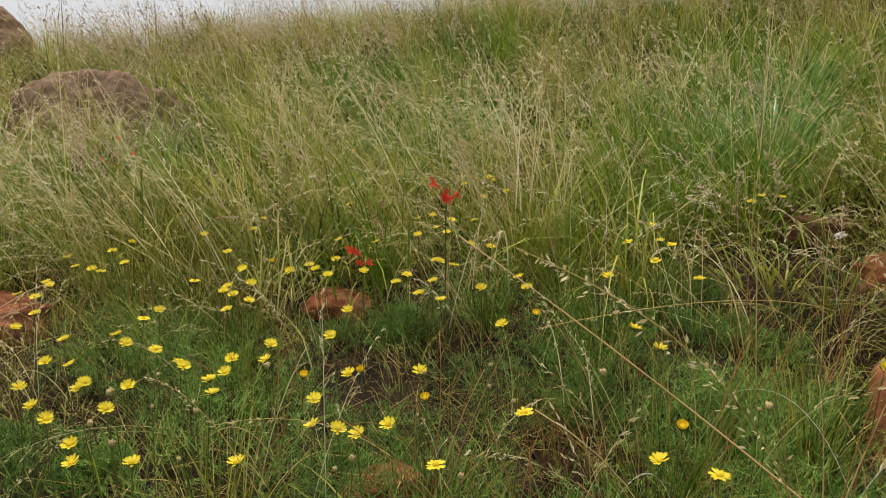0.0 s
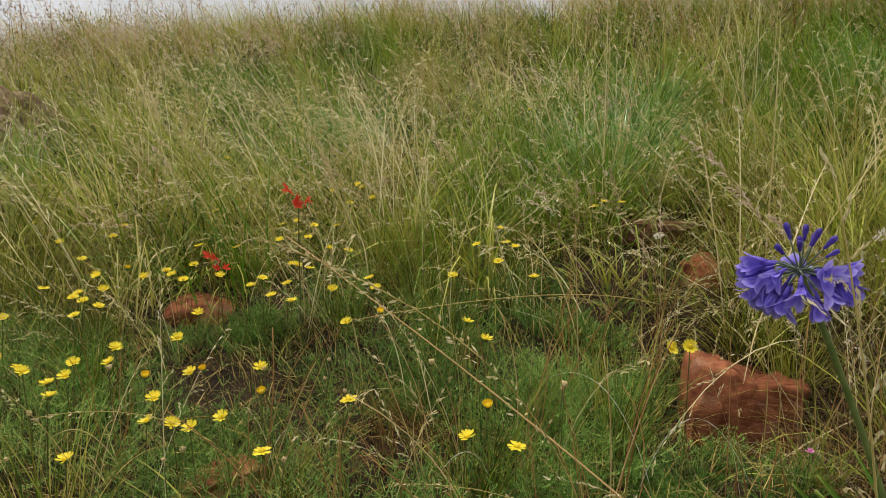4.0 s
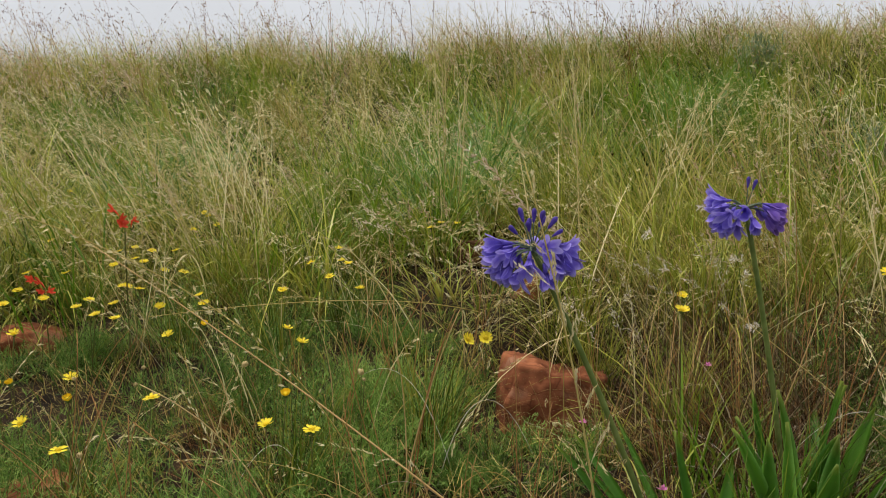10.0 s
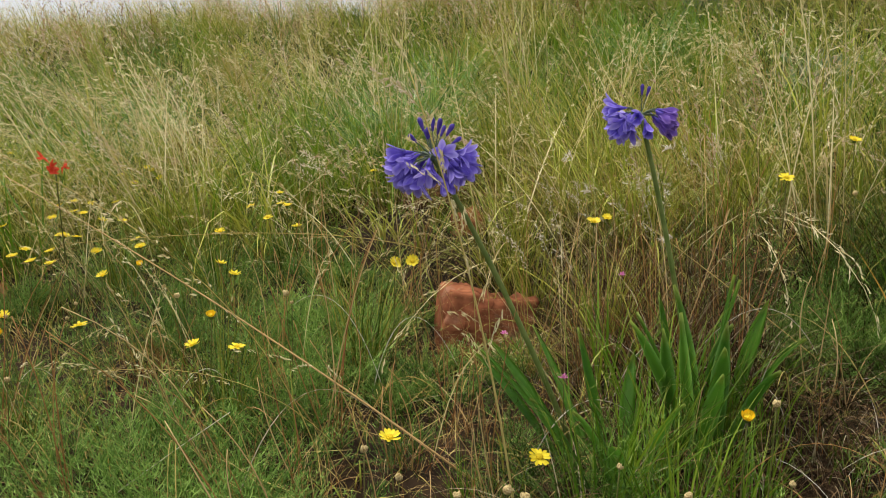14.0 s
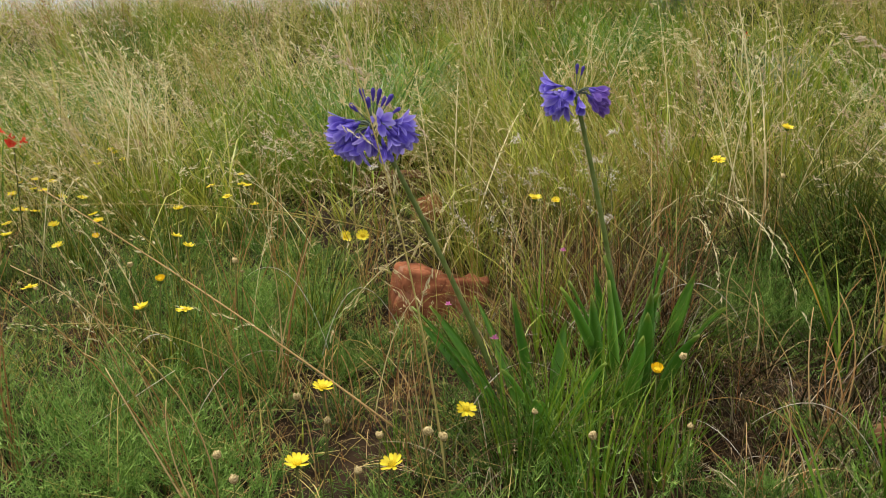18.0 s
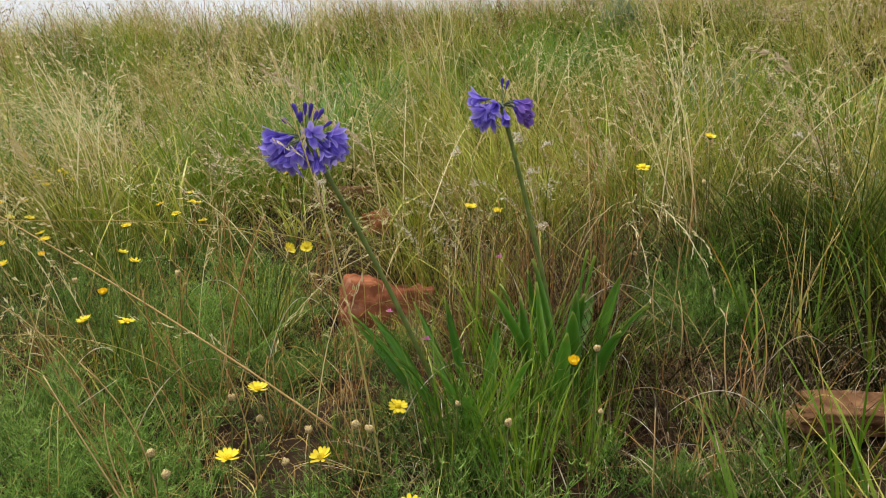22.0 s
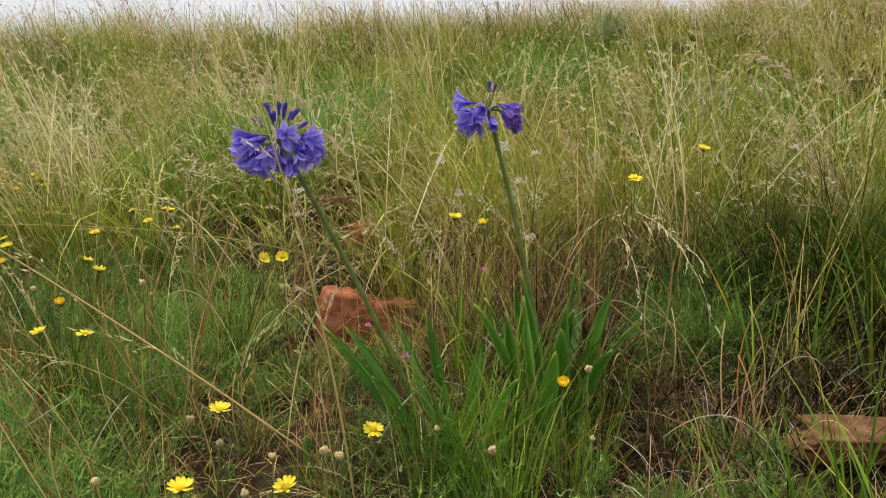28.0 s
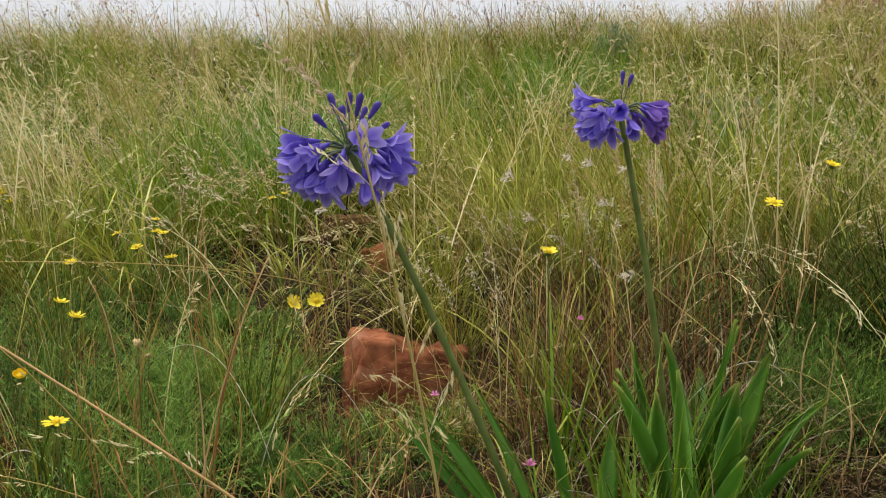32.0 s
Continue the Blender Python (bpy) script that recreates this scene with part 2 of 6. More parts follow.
CALYX = plain_mat("green_calyx", (0.07, 0.12, 0.025), (0.12, 0.15, 0.04), 300, 0.7, 0.2)
STALK = plain_mat("flower_stalk", (0.07, 0.10, 0.02), (0.14, 0.12, 0.035), 150, 0.6, 0.1)
DRYHEAD = plain_mat("dry_head", (0.28, 0.18, 0.055), (0.66, 0.54, 0.28), 400, 0.85, 0.5)
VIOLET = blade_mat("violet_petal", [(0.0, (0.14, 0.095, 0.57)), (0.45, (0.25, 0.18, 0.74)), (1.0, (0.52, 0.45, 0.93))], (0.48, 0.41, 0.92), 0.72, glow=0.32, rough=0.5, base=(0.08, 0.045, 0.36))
WILTED = blade_mat("wilted_violet_petal", [(0.0, (0.11, 0.055, 0.36)), (0.5, (0.22, 0.12, 0.54)), (1.0, (0.38, 0.24, 0.68))], (0.34, 0.20, 0.60), 0.7, glow=0.2, rough=0.6)
BUDV = plain_mat("violet_bud", (0.06, 0.04, 0.28), (0.14, 0.09, 0.42), 120, 0.5, 0.1, 0.12)
PEDICEL = plain_mat("pedicel", (0.10, 0.13, 0.10), (0.16, 0.2, 0.12), 90, 0.5, 0.05)
SCAPE = plain_mat("green_scape", (0.13, 0.185, 0.045), (0.22, 0.27, 0.08), 40, 0.42, 0.08)
REDP = plain_mat("scarlet_petal", (0.72, 0.05, 0.03), (0.85, 0.14, 0.06), 150, 0.5, 0.05, 0.25)
PINKP = plain_mat("pink_petal", (0.62, 0.16, 0.42), (0.78, 0.30, 0.55), 150, 0.5, 0.05, 0.25)
# one even soil tone, kept near-black so gaps between tufts read as shade
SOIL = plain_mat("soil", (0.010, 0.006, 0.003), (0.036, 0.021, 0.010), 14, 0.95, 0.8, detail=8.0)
STONE_R = rock_mat("red_sandstone", (0.14, 0.042, 0.018), (0.36, 0.135, 0.064), (0.46, 0.25, 0.16), 26)
STONE_P = rock_mat("pale_sandstone", (0.08, 0.036, 0.017), (0.22, 0.12, 0.06), (0.36, 0.26, 0.17), 34)
MOUND = plain_mat("termite_earth", (0.13, 0.075, 0.045), (0.30, 0.20, 0.13), 22, 0.95, 1.0, detail=10.0)
# drier yellow grass, with the slope's extra brightness and haze put into the colour
SLOPE = blade_mat("lightened_yellowing_grass", [(0.0, (0.10, 0.16, 0.020)), (0.35, (0.27, 0.32, 0.045)), (0.7, (0.50, 0.47, 0.11)), (1.0, (0.72, 0.64, 0.26))], (0.66, 0.58, 0.24), glow=0.34, rough=0.45, gloss=0.3)
BROAD = blade_mat("broad_blue_green_leaf", [(0.0, (0.06, 0.15, 0.026)), (0.6, (0.16, 0.31, 0.06)), (1.0, (0.34, 0.49, 0.14))], (0.46, 0.52, 0.18), 0.75, glow=0.28, rough=0.36, gloss=0.5)
# near-black tones put the shade deep in the sward into the leaf bases
UNDER = blade_mat("shade_dark_leaf_bases", [(0.0, (0.008, 0.012, 0.003)), (0.5, (0.02, 0.022, 0.006)), (1.0, (0.05, 0.034, 0.012))], (0.05, 0.042, 0.012), glow=0.05, rough=0.85)
# brown dead thatch, its tones darkened for the deep shade between plants
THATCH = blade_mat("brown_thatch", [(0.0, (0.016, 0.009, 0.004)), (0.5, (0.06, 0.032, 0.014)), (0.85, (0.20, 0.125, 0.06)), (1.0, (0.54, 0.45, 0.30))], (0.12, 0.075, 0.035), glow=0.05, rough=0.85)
CANE = blade_mat("dry_cane", [(0.0, (0.26, 0.11, 0.034)), (0.5, (0.45, 0.25, 0.09)), (1.0, (0.66, 0.48, 0.23))], (0.56, 0.40, 0.19), glow=0.08)
BLEACH = blade_mat("bleached_seed", [(0.0, (0.52, 0.40, 0.30)), (0.5, (0.68, 0.58, 0.48)), (1.0, (0.84, 0.80, 0.72))], (0.78, 0.72, 0.62), glow=0.3)
EMBER = blade_mat("orange_blade", [(0.0, (0.22, 0.24, 0.03)), (0.45, (0.42, 0.30, 0.04)), (1.0, (0.50, 0.17, 0.03))], (0.46, 0.20, 0.035), 0.4, glow=0.2)
SHRUB = blade_mat("grey_green_shrub", [(0.0, (0.12, 0.17, 0.08)), (1.0, (0.30, 0.36, 0.21))], (0.36, 0.42, 0.27), glow=0.25)

# ---- terrain ----


def hill(x, y):
    """Height of the slope: gentle by the flowers, steeper behind, rounding off at the crest."""
    x, y = np.asarray(x, float), np.asarray(y, float)
    r = np.hypot(x, y) + 1e-9
    q = np.minimum(r, 7.0)
    u, v = x / r * q, y / r * q
    base = -0.03 + 0.10 * u + 0.12 * v + (0.020 + 0.0009 * u) * np.maximum(0, q - 2.0) ** 2
    over = np.maximum(0, r - 7.0)
    slope = np.maximum((0.10 * u + 0.12 * v) / q + 0.20, 0.05)
    return base + slope * 1.5 * (1 - np.exp(-over / 1.5)) - 0.012 * over


def ground_z(x, y):
    n = 0.012 * np.sin(np.asarray(x) * 7.1 + 1.3) * np.cos(np.asarray(y) * 6.3) + 0.007 * np.sin(np.asarray(x) * 17 + np.asarray(y) * 13)
    dip_by_block = 0.13 * np.exp(-((np.asarray(x) - 0.98) ** 2 + (np.asarray(y) - 1.28) ** 2) / 0.07)
    return hill(x, y) + n - dip_by_block


def mesh_from(name, verts, quads, tris, mats, uvs=None, smooth=True):
    """A mesh from numpy arrays; uvs is one (u, v) a vertex."""
    me = bpy.data.meshes.new(name)
    quads, tris = np.asarray(quads, np.int32).reshape(-1, 4), np.asarray(tris, np.int32).reshape(-1, 3)
    idx = np.concatenate([quads.ravel(), tris.ravel()])
    start = np.concatenate([np.arange(len(quads)) * 4, len(quads) * 4 + np.arange(len(tris)) * 3]).astype(np.int32)
    me.vertices.add(len(verts))
    me.vertices.foreach_set("co", np.asarray(verts, np.float32).ravel())
    me.loops.add(len(idx))
    me.loops.foreach_set("vertex_index", idx)
    me.polygons.add(len(start))
    me.polygons.foreach_set("loop_start", start)
    me.polygons.foreach_set("use_smooth", np.full(len(start), smooth))
    if uvs is not None:
        me.uv_layers.new(name="UVMap").data.foreach_set("uv", np.asarray(uvs, np.float32)[idx].ravel())
    for m in mats if isinstance(mats, (list, tuple)) else [mats]:
        me.materials.append(m)
    me.update(calc_edges=True)
    return me


class Ribbons:
    """Collects tapered ribbons and small diamonds as arrays, to be made into one mesh."""

    def __init__(self):
        self.v, self.q, self.t, self.uv, self.n = [], [], [], [], 0

    def add(self, verts, quads, tris, uv):
        self.v.append(verts), self.q.append(quads + self.n), self.t.append(tris + self.n), self.uv.append(uv)
        self.n += len(verts)

    def curves(self, root, length, az, lean, bend, seg):
        """Centre lines: angle from upright grows from lean by bend along the length."""
        s = (np.arange(seg) + 0.5) / seg
        th = lean[:, None] + bend[:, None] * s[None, :] ** 1.4
        step = (length / seg)[:, None]
        x = np.concatenate([np.zeros((len(root), 1)), np.cumsum(np.sin(th) * step, 1)], 1)
        z = np.concatenate([np.zeros((len(root), 1)), np.cumsum(np.cos(th) * step, 1)], 1)
        return root[:, None, :] + np.stack([np.cos(az)[:, None] * x, np.sin(az)[:, None] * x, z], -1)

    def along(self, line, width, az, rnd, twist=None, taper=1.6, base=0.55):
        n, k = line.shape[0], line.shape[1]
        s = np.linspace(0, 1, k)
        w = width[:, None] * np.minimum(base + s * 2, 1)[None, :] * (1 - s[None, :] ** taper)
        a = az + (twist if twist is not None else 0)
        side = np.stack([-np.sin(a), np.cos(a), np.zeros(n)], -1)
        off = side[:, None, :] * w[..., None] * 0.5
        pair = np.stack([line - off, line + off], 2)[:, :-1].reshape(n, -1, 3)
        verts = np.concatenate([pair, line[:, -1:]], 1)
        m = 2 * (k - 1) + 1
        first = (np.arange(n) * m)[:, None]
        ks = np.arange(k - 2) * 2
        quads = (first[:, :, None] + np.stack([ks, ks + 1, ks + 3, ks + 2], -1)[None]).reshape(-1, 4)
        e = 2 * (k - 2)
        tris = np.concatenate([first + e, first + e + 1, first + e + 2], 1)
        sv = np.concatenate([np.repeat(s[:-1], 2), [1.0]])
        uv = np.stack([np.repeat(rnd[:, None], m, 1), np.repeat(sv[None], n, 0)], -1)
        self.add(verts.reshape(-1, 3), quads, tris, uv.reshape(-1, 2))

    def blades(self, root, length, az, lean, bend, width, rnd, seg=5):
        line = self.curves(root, length, az, lean, bend, seg)
        self.along(line, width, az, rnd, RNG.uniform(-0.9, 0.9, len(root)))
        return line

    def diamonds(self, centre, direction, length, width, rnd):
        """Small two-faced folded scales: spikelets, seeds and leaflets."""
        n = len(centre)
        d = direction / (np.linalg.norm(direction, axis=1, keepdims=True) + 1e-9)
        side = np.cross(d, RNG.normal(size=(n, 3)))
        side /= np.linalg.norm(side, axis=1, keepdims=True) + 1e-9
        a, b = d * length[:, None] * 0.5, side * width[:, None] * 0.5
        verts = np.stack([centre - a, centre - a * 0.1 + b, centre + a, centre - a * 0.1 - b], 1).reshape(-1, 3)
        f = (np.arange(n) * 4)[:, None]
        tris = np.concatenate([np.concatenate([f, f + 1, f + 2], 1), np.concatenate([f, f + 2, f + 3], 1)])
        uv = np.stack([np.repeat(rnd, 4), np.tile([0.2, 0.5, 0.8, 0.5], n)], -1)
        self.add(verts, np.zeros((0, 4), int), tris, uv)

    def panicles(self, line, count, spread, size, rnd, start=0.6, droop=0.4):
        """Spikelets on fine side branches round the upper part of each stem."""
        n, k = line.shape[:2]
        s = RNG.uniform(start, 1.0, (n, count))
        f = s * (k - 1)
        i = np.minimum(f.astype(int), k - 2)
        w = (f - i)[..., None]
        rows = np.arange(n)[:, None]
        p = line[rows, i] * (1 - w) + line[rows, i + 1] * w
        tan = line[rows, i + 1] - line[rows, i]
        tan /= np.linalg.norm(tan, axis=-1, keepdims=True) + 1e-9
        rel = (s - start) / (1 - start)
        out = RNG.normal(size=(n, count, 3))
        out /= np.linalg.norm(out, axis=-1, keepdims=True) + 1e-9
        reach = spread[:, None] * RNG.uniform(0.15, 1, (n, count)) * (1.05 - rel) ** 0.6
        p = p + out * reach[..., None] + tan * reach[..., None] * 0.9
        p[..., 2] -= droop * reach
        d = tan * 0.9 + out * 0.6 + np.array([0, 0, -0.3 * droop])
        m = n * count
        self.diamonds(p.reshape(-1, 3), d.reshape(-1, 3), RNG.uniform(0.7, 1.3, m) * size, RNG.uniform(0.2, 0.38, m) * size,
                      np.clip(np.repeat(rnd, count) + RNG.normal(0, 0.2, m), 0, 1))

    def combs(self, line, branches, reach, size, rnd, start=0.6, side=0.5, per=6):
        """Seed heads of short branches that point forwards along the stem, each set with overlapping spikelets."""
        n, k = line.shape[:2]
        s = np.linspace(start, 0.99, branches)[None, :] + RNG.uniform(-0.02, 0.02, (n, branches))
        f = np.clip(s, 0, 0.999) * (k - 1)
        i = np.minimum(f.astype(int), k - 2)
        w = (f - i)[..., None]
        rows = np.arange(n)[:, None]
        p = line[rows, i] * (1 - w) + line[rows, i + 1] * w
        tan = line[rows, i + 1] - line[rows, i]
        tan /= np.linalg.norm(tan, axis=-1, keepdims=True) + 1e-9
        out = np.cross(tan, RNG.normal(size=(n, branches, 3)))
        out /= np.linalg.norm(out, axis=-1, keepdims=True) + 1e-9
        d = tan + out * (side * RNG.uniform(0.3, 1.3, (n, branches)))[..., None]
        d /= np.linalg.norm(d, axis=-1, keepdims=True)
        long = (reach * (1.1 - 0.7 * (s - start) / (1 - start)) * RNG.uniform(0.6, 1.2, (n, branches)))[..., None]
        sag = np.array([0, 0, -0.25])
        tip = p + d * long + sag * long
        q = np.stack([p, p + d * long * 0.55, tip], 2).reshape(-1, 3, 3)
        hue = np.clip(np.repeat(rnd, branches) + RNG.normal(0, 0.12, n * branches), 0, 1)
        self.along(q, np.full(len(q), size * 0.12), RNG.uniform(0, 6.28, len(q)), hue, None, 3.0, 0.9)
        u = np.linspace(0.25, 1.0, per)[None, None, :, None]
        c = p[:, :, None] + d[:, :, None] * long[:, :, None] * u + sag * long[:, :, None] * u ** 2
        m = n * branches * per
        dirs = np.repeat((d + sag * 0.5).reshape(-1, 3), per, 0) + RNG.normal(0, 0.22, (m, 3))
        self.diamonds(c.reshape(-1, 3) + RNG.normal(0, size * 0.12, (m, 3)), dirs, RNG.uniform(0.8, 1.3, m) * size, RNG.uniform(0.2, 0.32, m) * size, np.clip(np.repeat(hue, per) + RNG.normal(0, 0.15, m), 0, 1))

    def mesh(self, name, mats):
        return mesh_from(name, np.concatenate(self.v), np.concatenate(self.q), np.concatenate(self.t), mats, np.concatenate(self.uv))


def stuff(name, rib, mat, label, category):
    return tagged(new(name, rib.mesh(name, mat)), label, category, kind="stuff")


def part(name, bm, material, parent, label=""):
    """Links a bmesh as one mesh object under a thing or a part."""
    me = bpy.data.meshes.new(name)
    bm.to_mesh(me)
    bm.free()
    for m in material if isinstance(material, (list, tuple)) else [material]:
        me.materials.append(m)
    for p in me.polygons:
        p.use_smooth = True
    return share(name, me, parent, Matrix(), label)


def share(name, me, parent, m, label=""):
    ob = new(name, me)
    ob.parent = parent
    ob.matrix_basis = m
    return tagged(ob, label)


def tube(bm, points, radii, sides=6, mat=0):
    """A closed, tapered tube along points."""
    pts = [Vector(p) for p in points]
    rings = []
    for i, p in enumerate(pts):
        d = (pts[min(i + 1, len(pts) - 1)] - pts[max(i - 1, 0)]).normalized()
        u = d.orthogonal().normalized()
        v = d.cross(u)
        rings.append([bm.verts.new(p + (u * math.cos(a) + v * math.sin(a)) * radii[i]) for a in [2 * math.pi * k / sides for k in range(sides)]])
    for a, b in zip(rings, rings[1:]):
        best = min(range(sides), key=lambda s: (a[0].co - b[s].co).length)
        for k in range(sides):
            f = bm.faces.new((a[k], a[(k + 1) % sides], b[(k + 1 + best) % sides], b[(k + best) % sides]))
            f.material_index = mat
    bm.faces.new(rings[0][::-1]).material_index = mat
    bm.faces.new(rings[-1]).material_index = mat


def lathe(bm, profile, sides=12, mat=0):
    """Turns (radius, height) pairs round z."""
    rings = [[bm.verts.new((r * math.cos(2 * math.pi * k / sides), r * math.sin(2 * math.pi * k / sides), z)) for k in range(sides)] for r, z in profile]
    for a, b in zip(rings, rings[1:]):
        for k in range(sides):
            bm.faces.new((a[k], a[(k + 1) % sides], b[(k + 1) % sides], b[k])).material_index = mat
    bm.faces.new(rings[0][::-1]).material_index = mat
    bm.faces.new(rings[-1]).material_index = mat


def bezier(a, b, c, n=8):
    a, b, c = Vector(a), Vector(b), Vector(c)
    return [a * (1 - t) ** 2 + b * 2 * t * (1 - t) + c * t * t for t in [i / n for i in range(n + 1)]]


# ground: one sheet from underfoot to the horizon
def build_ground():
    radii = np.concatenate([[0.0], np.linspace(0.06, 3.2, 90), np.geomspace(3.3, 14, 60), np.geomspace(15, 3000, 40)])
    k = 180
    a = np.arange(k) * 2 * np.pi / k
    x, y = (radii[1:, None] * np.sin(a)[None]).ravel(), (radii[1:, None] * np.cos(a)[None]).ravel()
    z = ground_z(x, y) + 0.006 * RNG.normal(size=len(x)) * (np.hypot(x, y) < 4)
    z = np.maximum(z, -12)
    verts = np.concatenate([[[0, 0, float(ground_z(0, 0))]], np.stack([x, y, z], -1)])
    i, j = np.meshgrid(np.arange(len(radii) - 2), np.arange(k), indexing="ij")
    n = (j + 1) % k
    quads = np.stack([1 + i * k + j, 1 + (i + 1) * k + j, 1 + (i + 1) * k + n, 1 + i * k + n], -1)[..., ::-1].reshape(-1, 4)
    tris = np.stack([np.zeros(k, int), 1 + np.arange(k), 1 + (np.arange(k) + 1) % k], -1)[:, ::-1]
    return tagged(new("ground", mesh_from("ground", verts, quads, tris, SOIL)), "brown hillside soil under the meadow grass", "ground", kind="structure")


build_ground()


# ---- stones and mounds ----
def stone(name, place, size, turn, material, label, seed, tilt=(0, 0), flat=0.0, rough=0.12, category="stone", ball=0.42):
    """A weathered block: a bevelled, subdivided box pushed about by noise."""
    bm = bmesh.new()
    bmesh.ops.create_cube(bm, size=1.0)
    bmesh.ops.subdivide_edges(bm, edges=bm.edges[:], cuts=24, use_grid_fill=True)
    for v in bm.verts:
        c = v.co.copy()
        rnd = c.normalized() * 0.62
        c = c.lerp(rnd, ball - 0.2 * flat)
        q = c * 2.2 + Vector((seed * 3.1, seed * 1.7, seed))
        c += c.normalized() * (noise.fractal(q, 1.0, 2.0, 5) * rough + noise.noise(q * 0.6) * rough)
        chips = noise.voronoi(q * 1.6)[0]
        c += c.normalized() * rough * 0.55 * (chips[1] - chips[0] - 0.3) + c.normalized() * rough * 0.10 * noise.fractal(q * 6, 0.8, 2.2, 3)
        step = noise.noise(Vector((c.x * 1.5 + seed, c.y * 1.5, c.z * 9))) * rough * 0.35
        v.co = Vector((c.x * (1 + step), c.y * (1 + step), c.z)) * Vector(size)
    me = bpy.data.meshes.new(name)
    bm.to_mesh(me)
    bm.free()
    me.materials.append(material)
    for p in me.polygons:
        p.use_smooth = True
    ob = new(name, me)
    ob.matrix_world = pose(place[0], place[1], place[2], tilt[0], tilt[1], turn)
    return tagged(ob, label, category)


def gz(x, y):
    return float(ground_z(x, y))


stone("sandstone_block", (0.98, 1.37, 0.098), (0.208, 0.21, 0.285), -16, STONE_R, "weathered red sandstone block half sunk in the grass", 2.0, (-10, 10), 1.0, 0.10, ball=0.24)
stone("sandstone_slab", (1.375, 0.275, 0.180), (0.33, 0.07, 0.037), -27, STONE_P, "narrow brown sandstone slab edged with grass", 5.0, (12, 3), 1.0, 0.12, ball=0.45)
stone("sandstone_slab", (1.24, 2.27, gz(1.24, 2.27) + 0.03), (0.23, 0.16, 0.085), 20, STONE_P, "brown sandstone slab in a bare hollow", 9.0, (0, 0), 0.6, 0.08)
stone("sandstone_block", (1.235, 1.93, gz(1.235, 1.93) - 0.02), (0.15, 0.13, 0.14), 50, STONE_R, "small red sandstone block between grass tufts", 13.0)
stone("earth_hump", (-0.21, 2.10, gz(-0.21, 2.10) + 0.0), (0.17, 0.15, 0.10), 10, STONE_R, "low red earth hump ringed by yellow daisies", 17.0, rough=0.08, category="earth hump", ball=0.9)
stone("sandstone_block", (-1.13, 2.13, gz(-1.13, 2.13) + 0.02), (0.24, 0.18, 0.12), -30, STONE_R, "red sandstone block on bare soil", 21.0)
stone("sandstone_chip", (-0.06, 1.22, gz(-0.06, 1.22) + 0.01), (0.12, 0.08, 0.05), 30, STONE_R, "small red sandstone chip among feathery leaves", 25.0)
stone("termite_mound", (-1.92, 4.85, gz(-1.92, 4.85) - 0.04), (0.80, 0.65, 0.78), 15, MOUND, "rounded brown termite mound on the slope", 31.0, rough=0.12, category="mound", ball=0.95)
stone("termite_mound", (-4.1, 7.45, gz(-4.1, 7.45) + 0.18), (0.8, 0.7, 0.75), 70, MOUND, "small reddish termite mound near the crest", 41.0, rough=0.12, category="mound", ball=0.95)


stone("termite_mound", (7.54, 4.50, gz(7.54, 4.50) + 0.10), (0.72, 0.6, 0.72), 30, MOUND, "brown termite mound standing on the crest", 53.0, rough=0.12, category="mound", ball=0.9)


# ---- agapanthus ----
def mesh_of(name, bm, mat):
    me = bpy.data.meshes.new(name)
    bm.to_mesh(me)
    bm.free()
    for p in me.polygons:
        p.use_smooth = True
    me.materials.append(mat)
    return me


PED, LONG = 0.004, 0.043


def tube_mesh(seed):
    """The curved pedicel and the narrow fused tube of a floret, mouth along +z."""
    bm = bmesh.new()
    pts = bezier((0, 0, 0), (0.003 * (seed % 3 - 1), 0.002, PED * 0.6), (0, 0, PED), 4) + [Vector((0, 0, PED + LONG * s)) for s in (0.06, 0.2, 0.38)]
    tube(bm, pts, [0.001] * 4 + [0.0011, 0.0019, 0.0030, 0.0040], 8)
    for f in bm.faces:
        f.material_index = 1 if f.calc_center_median().z < PED + 0.0005 else 0
    uvl = bm.loops.layers.uv.new("UVMap")
    for f in bm.faces:
        for lp in f.loops:
            lp[uvl].uv = (0.2, 0.3)
    me = mesh_of("floret", bm, VIOLET)
    me.materials.append(PEDICEL)
    return me


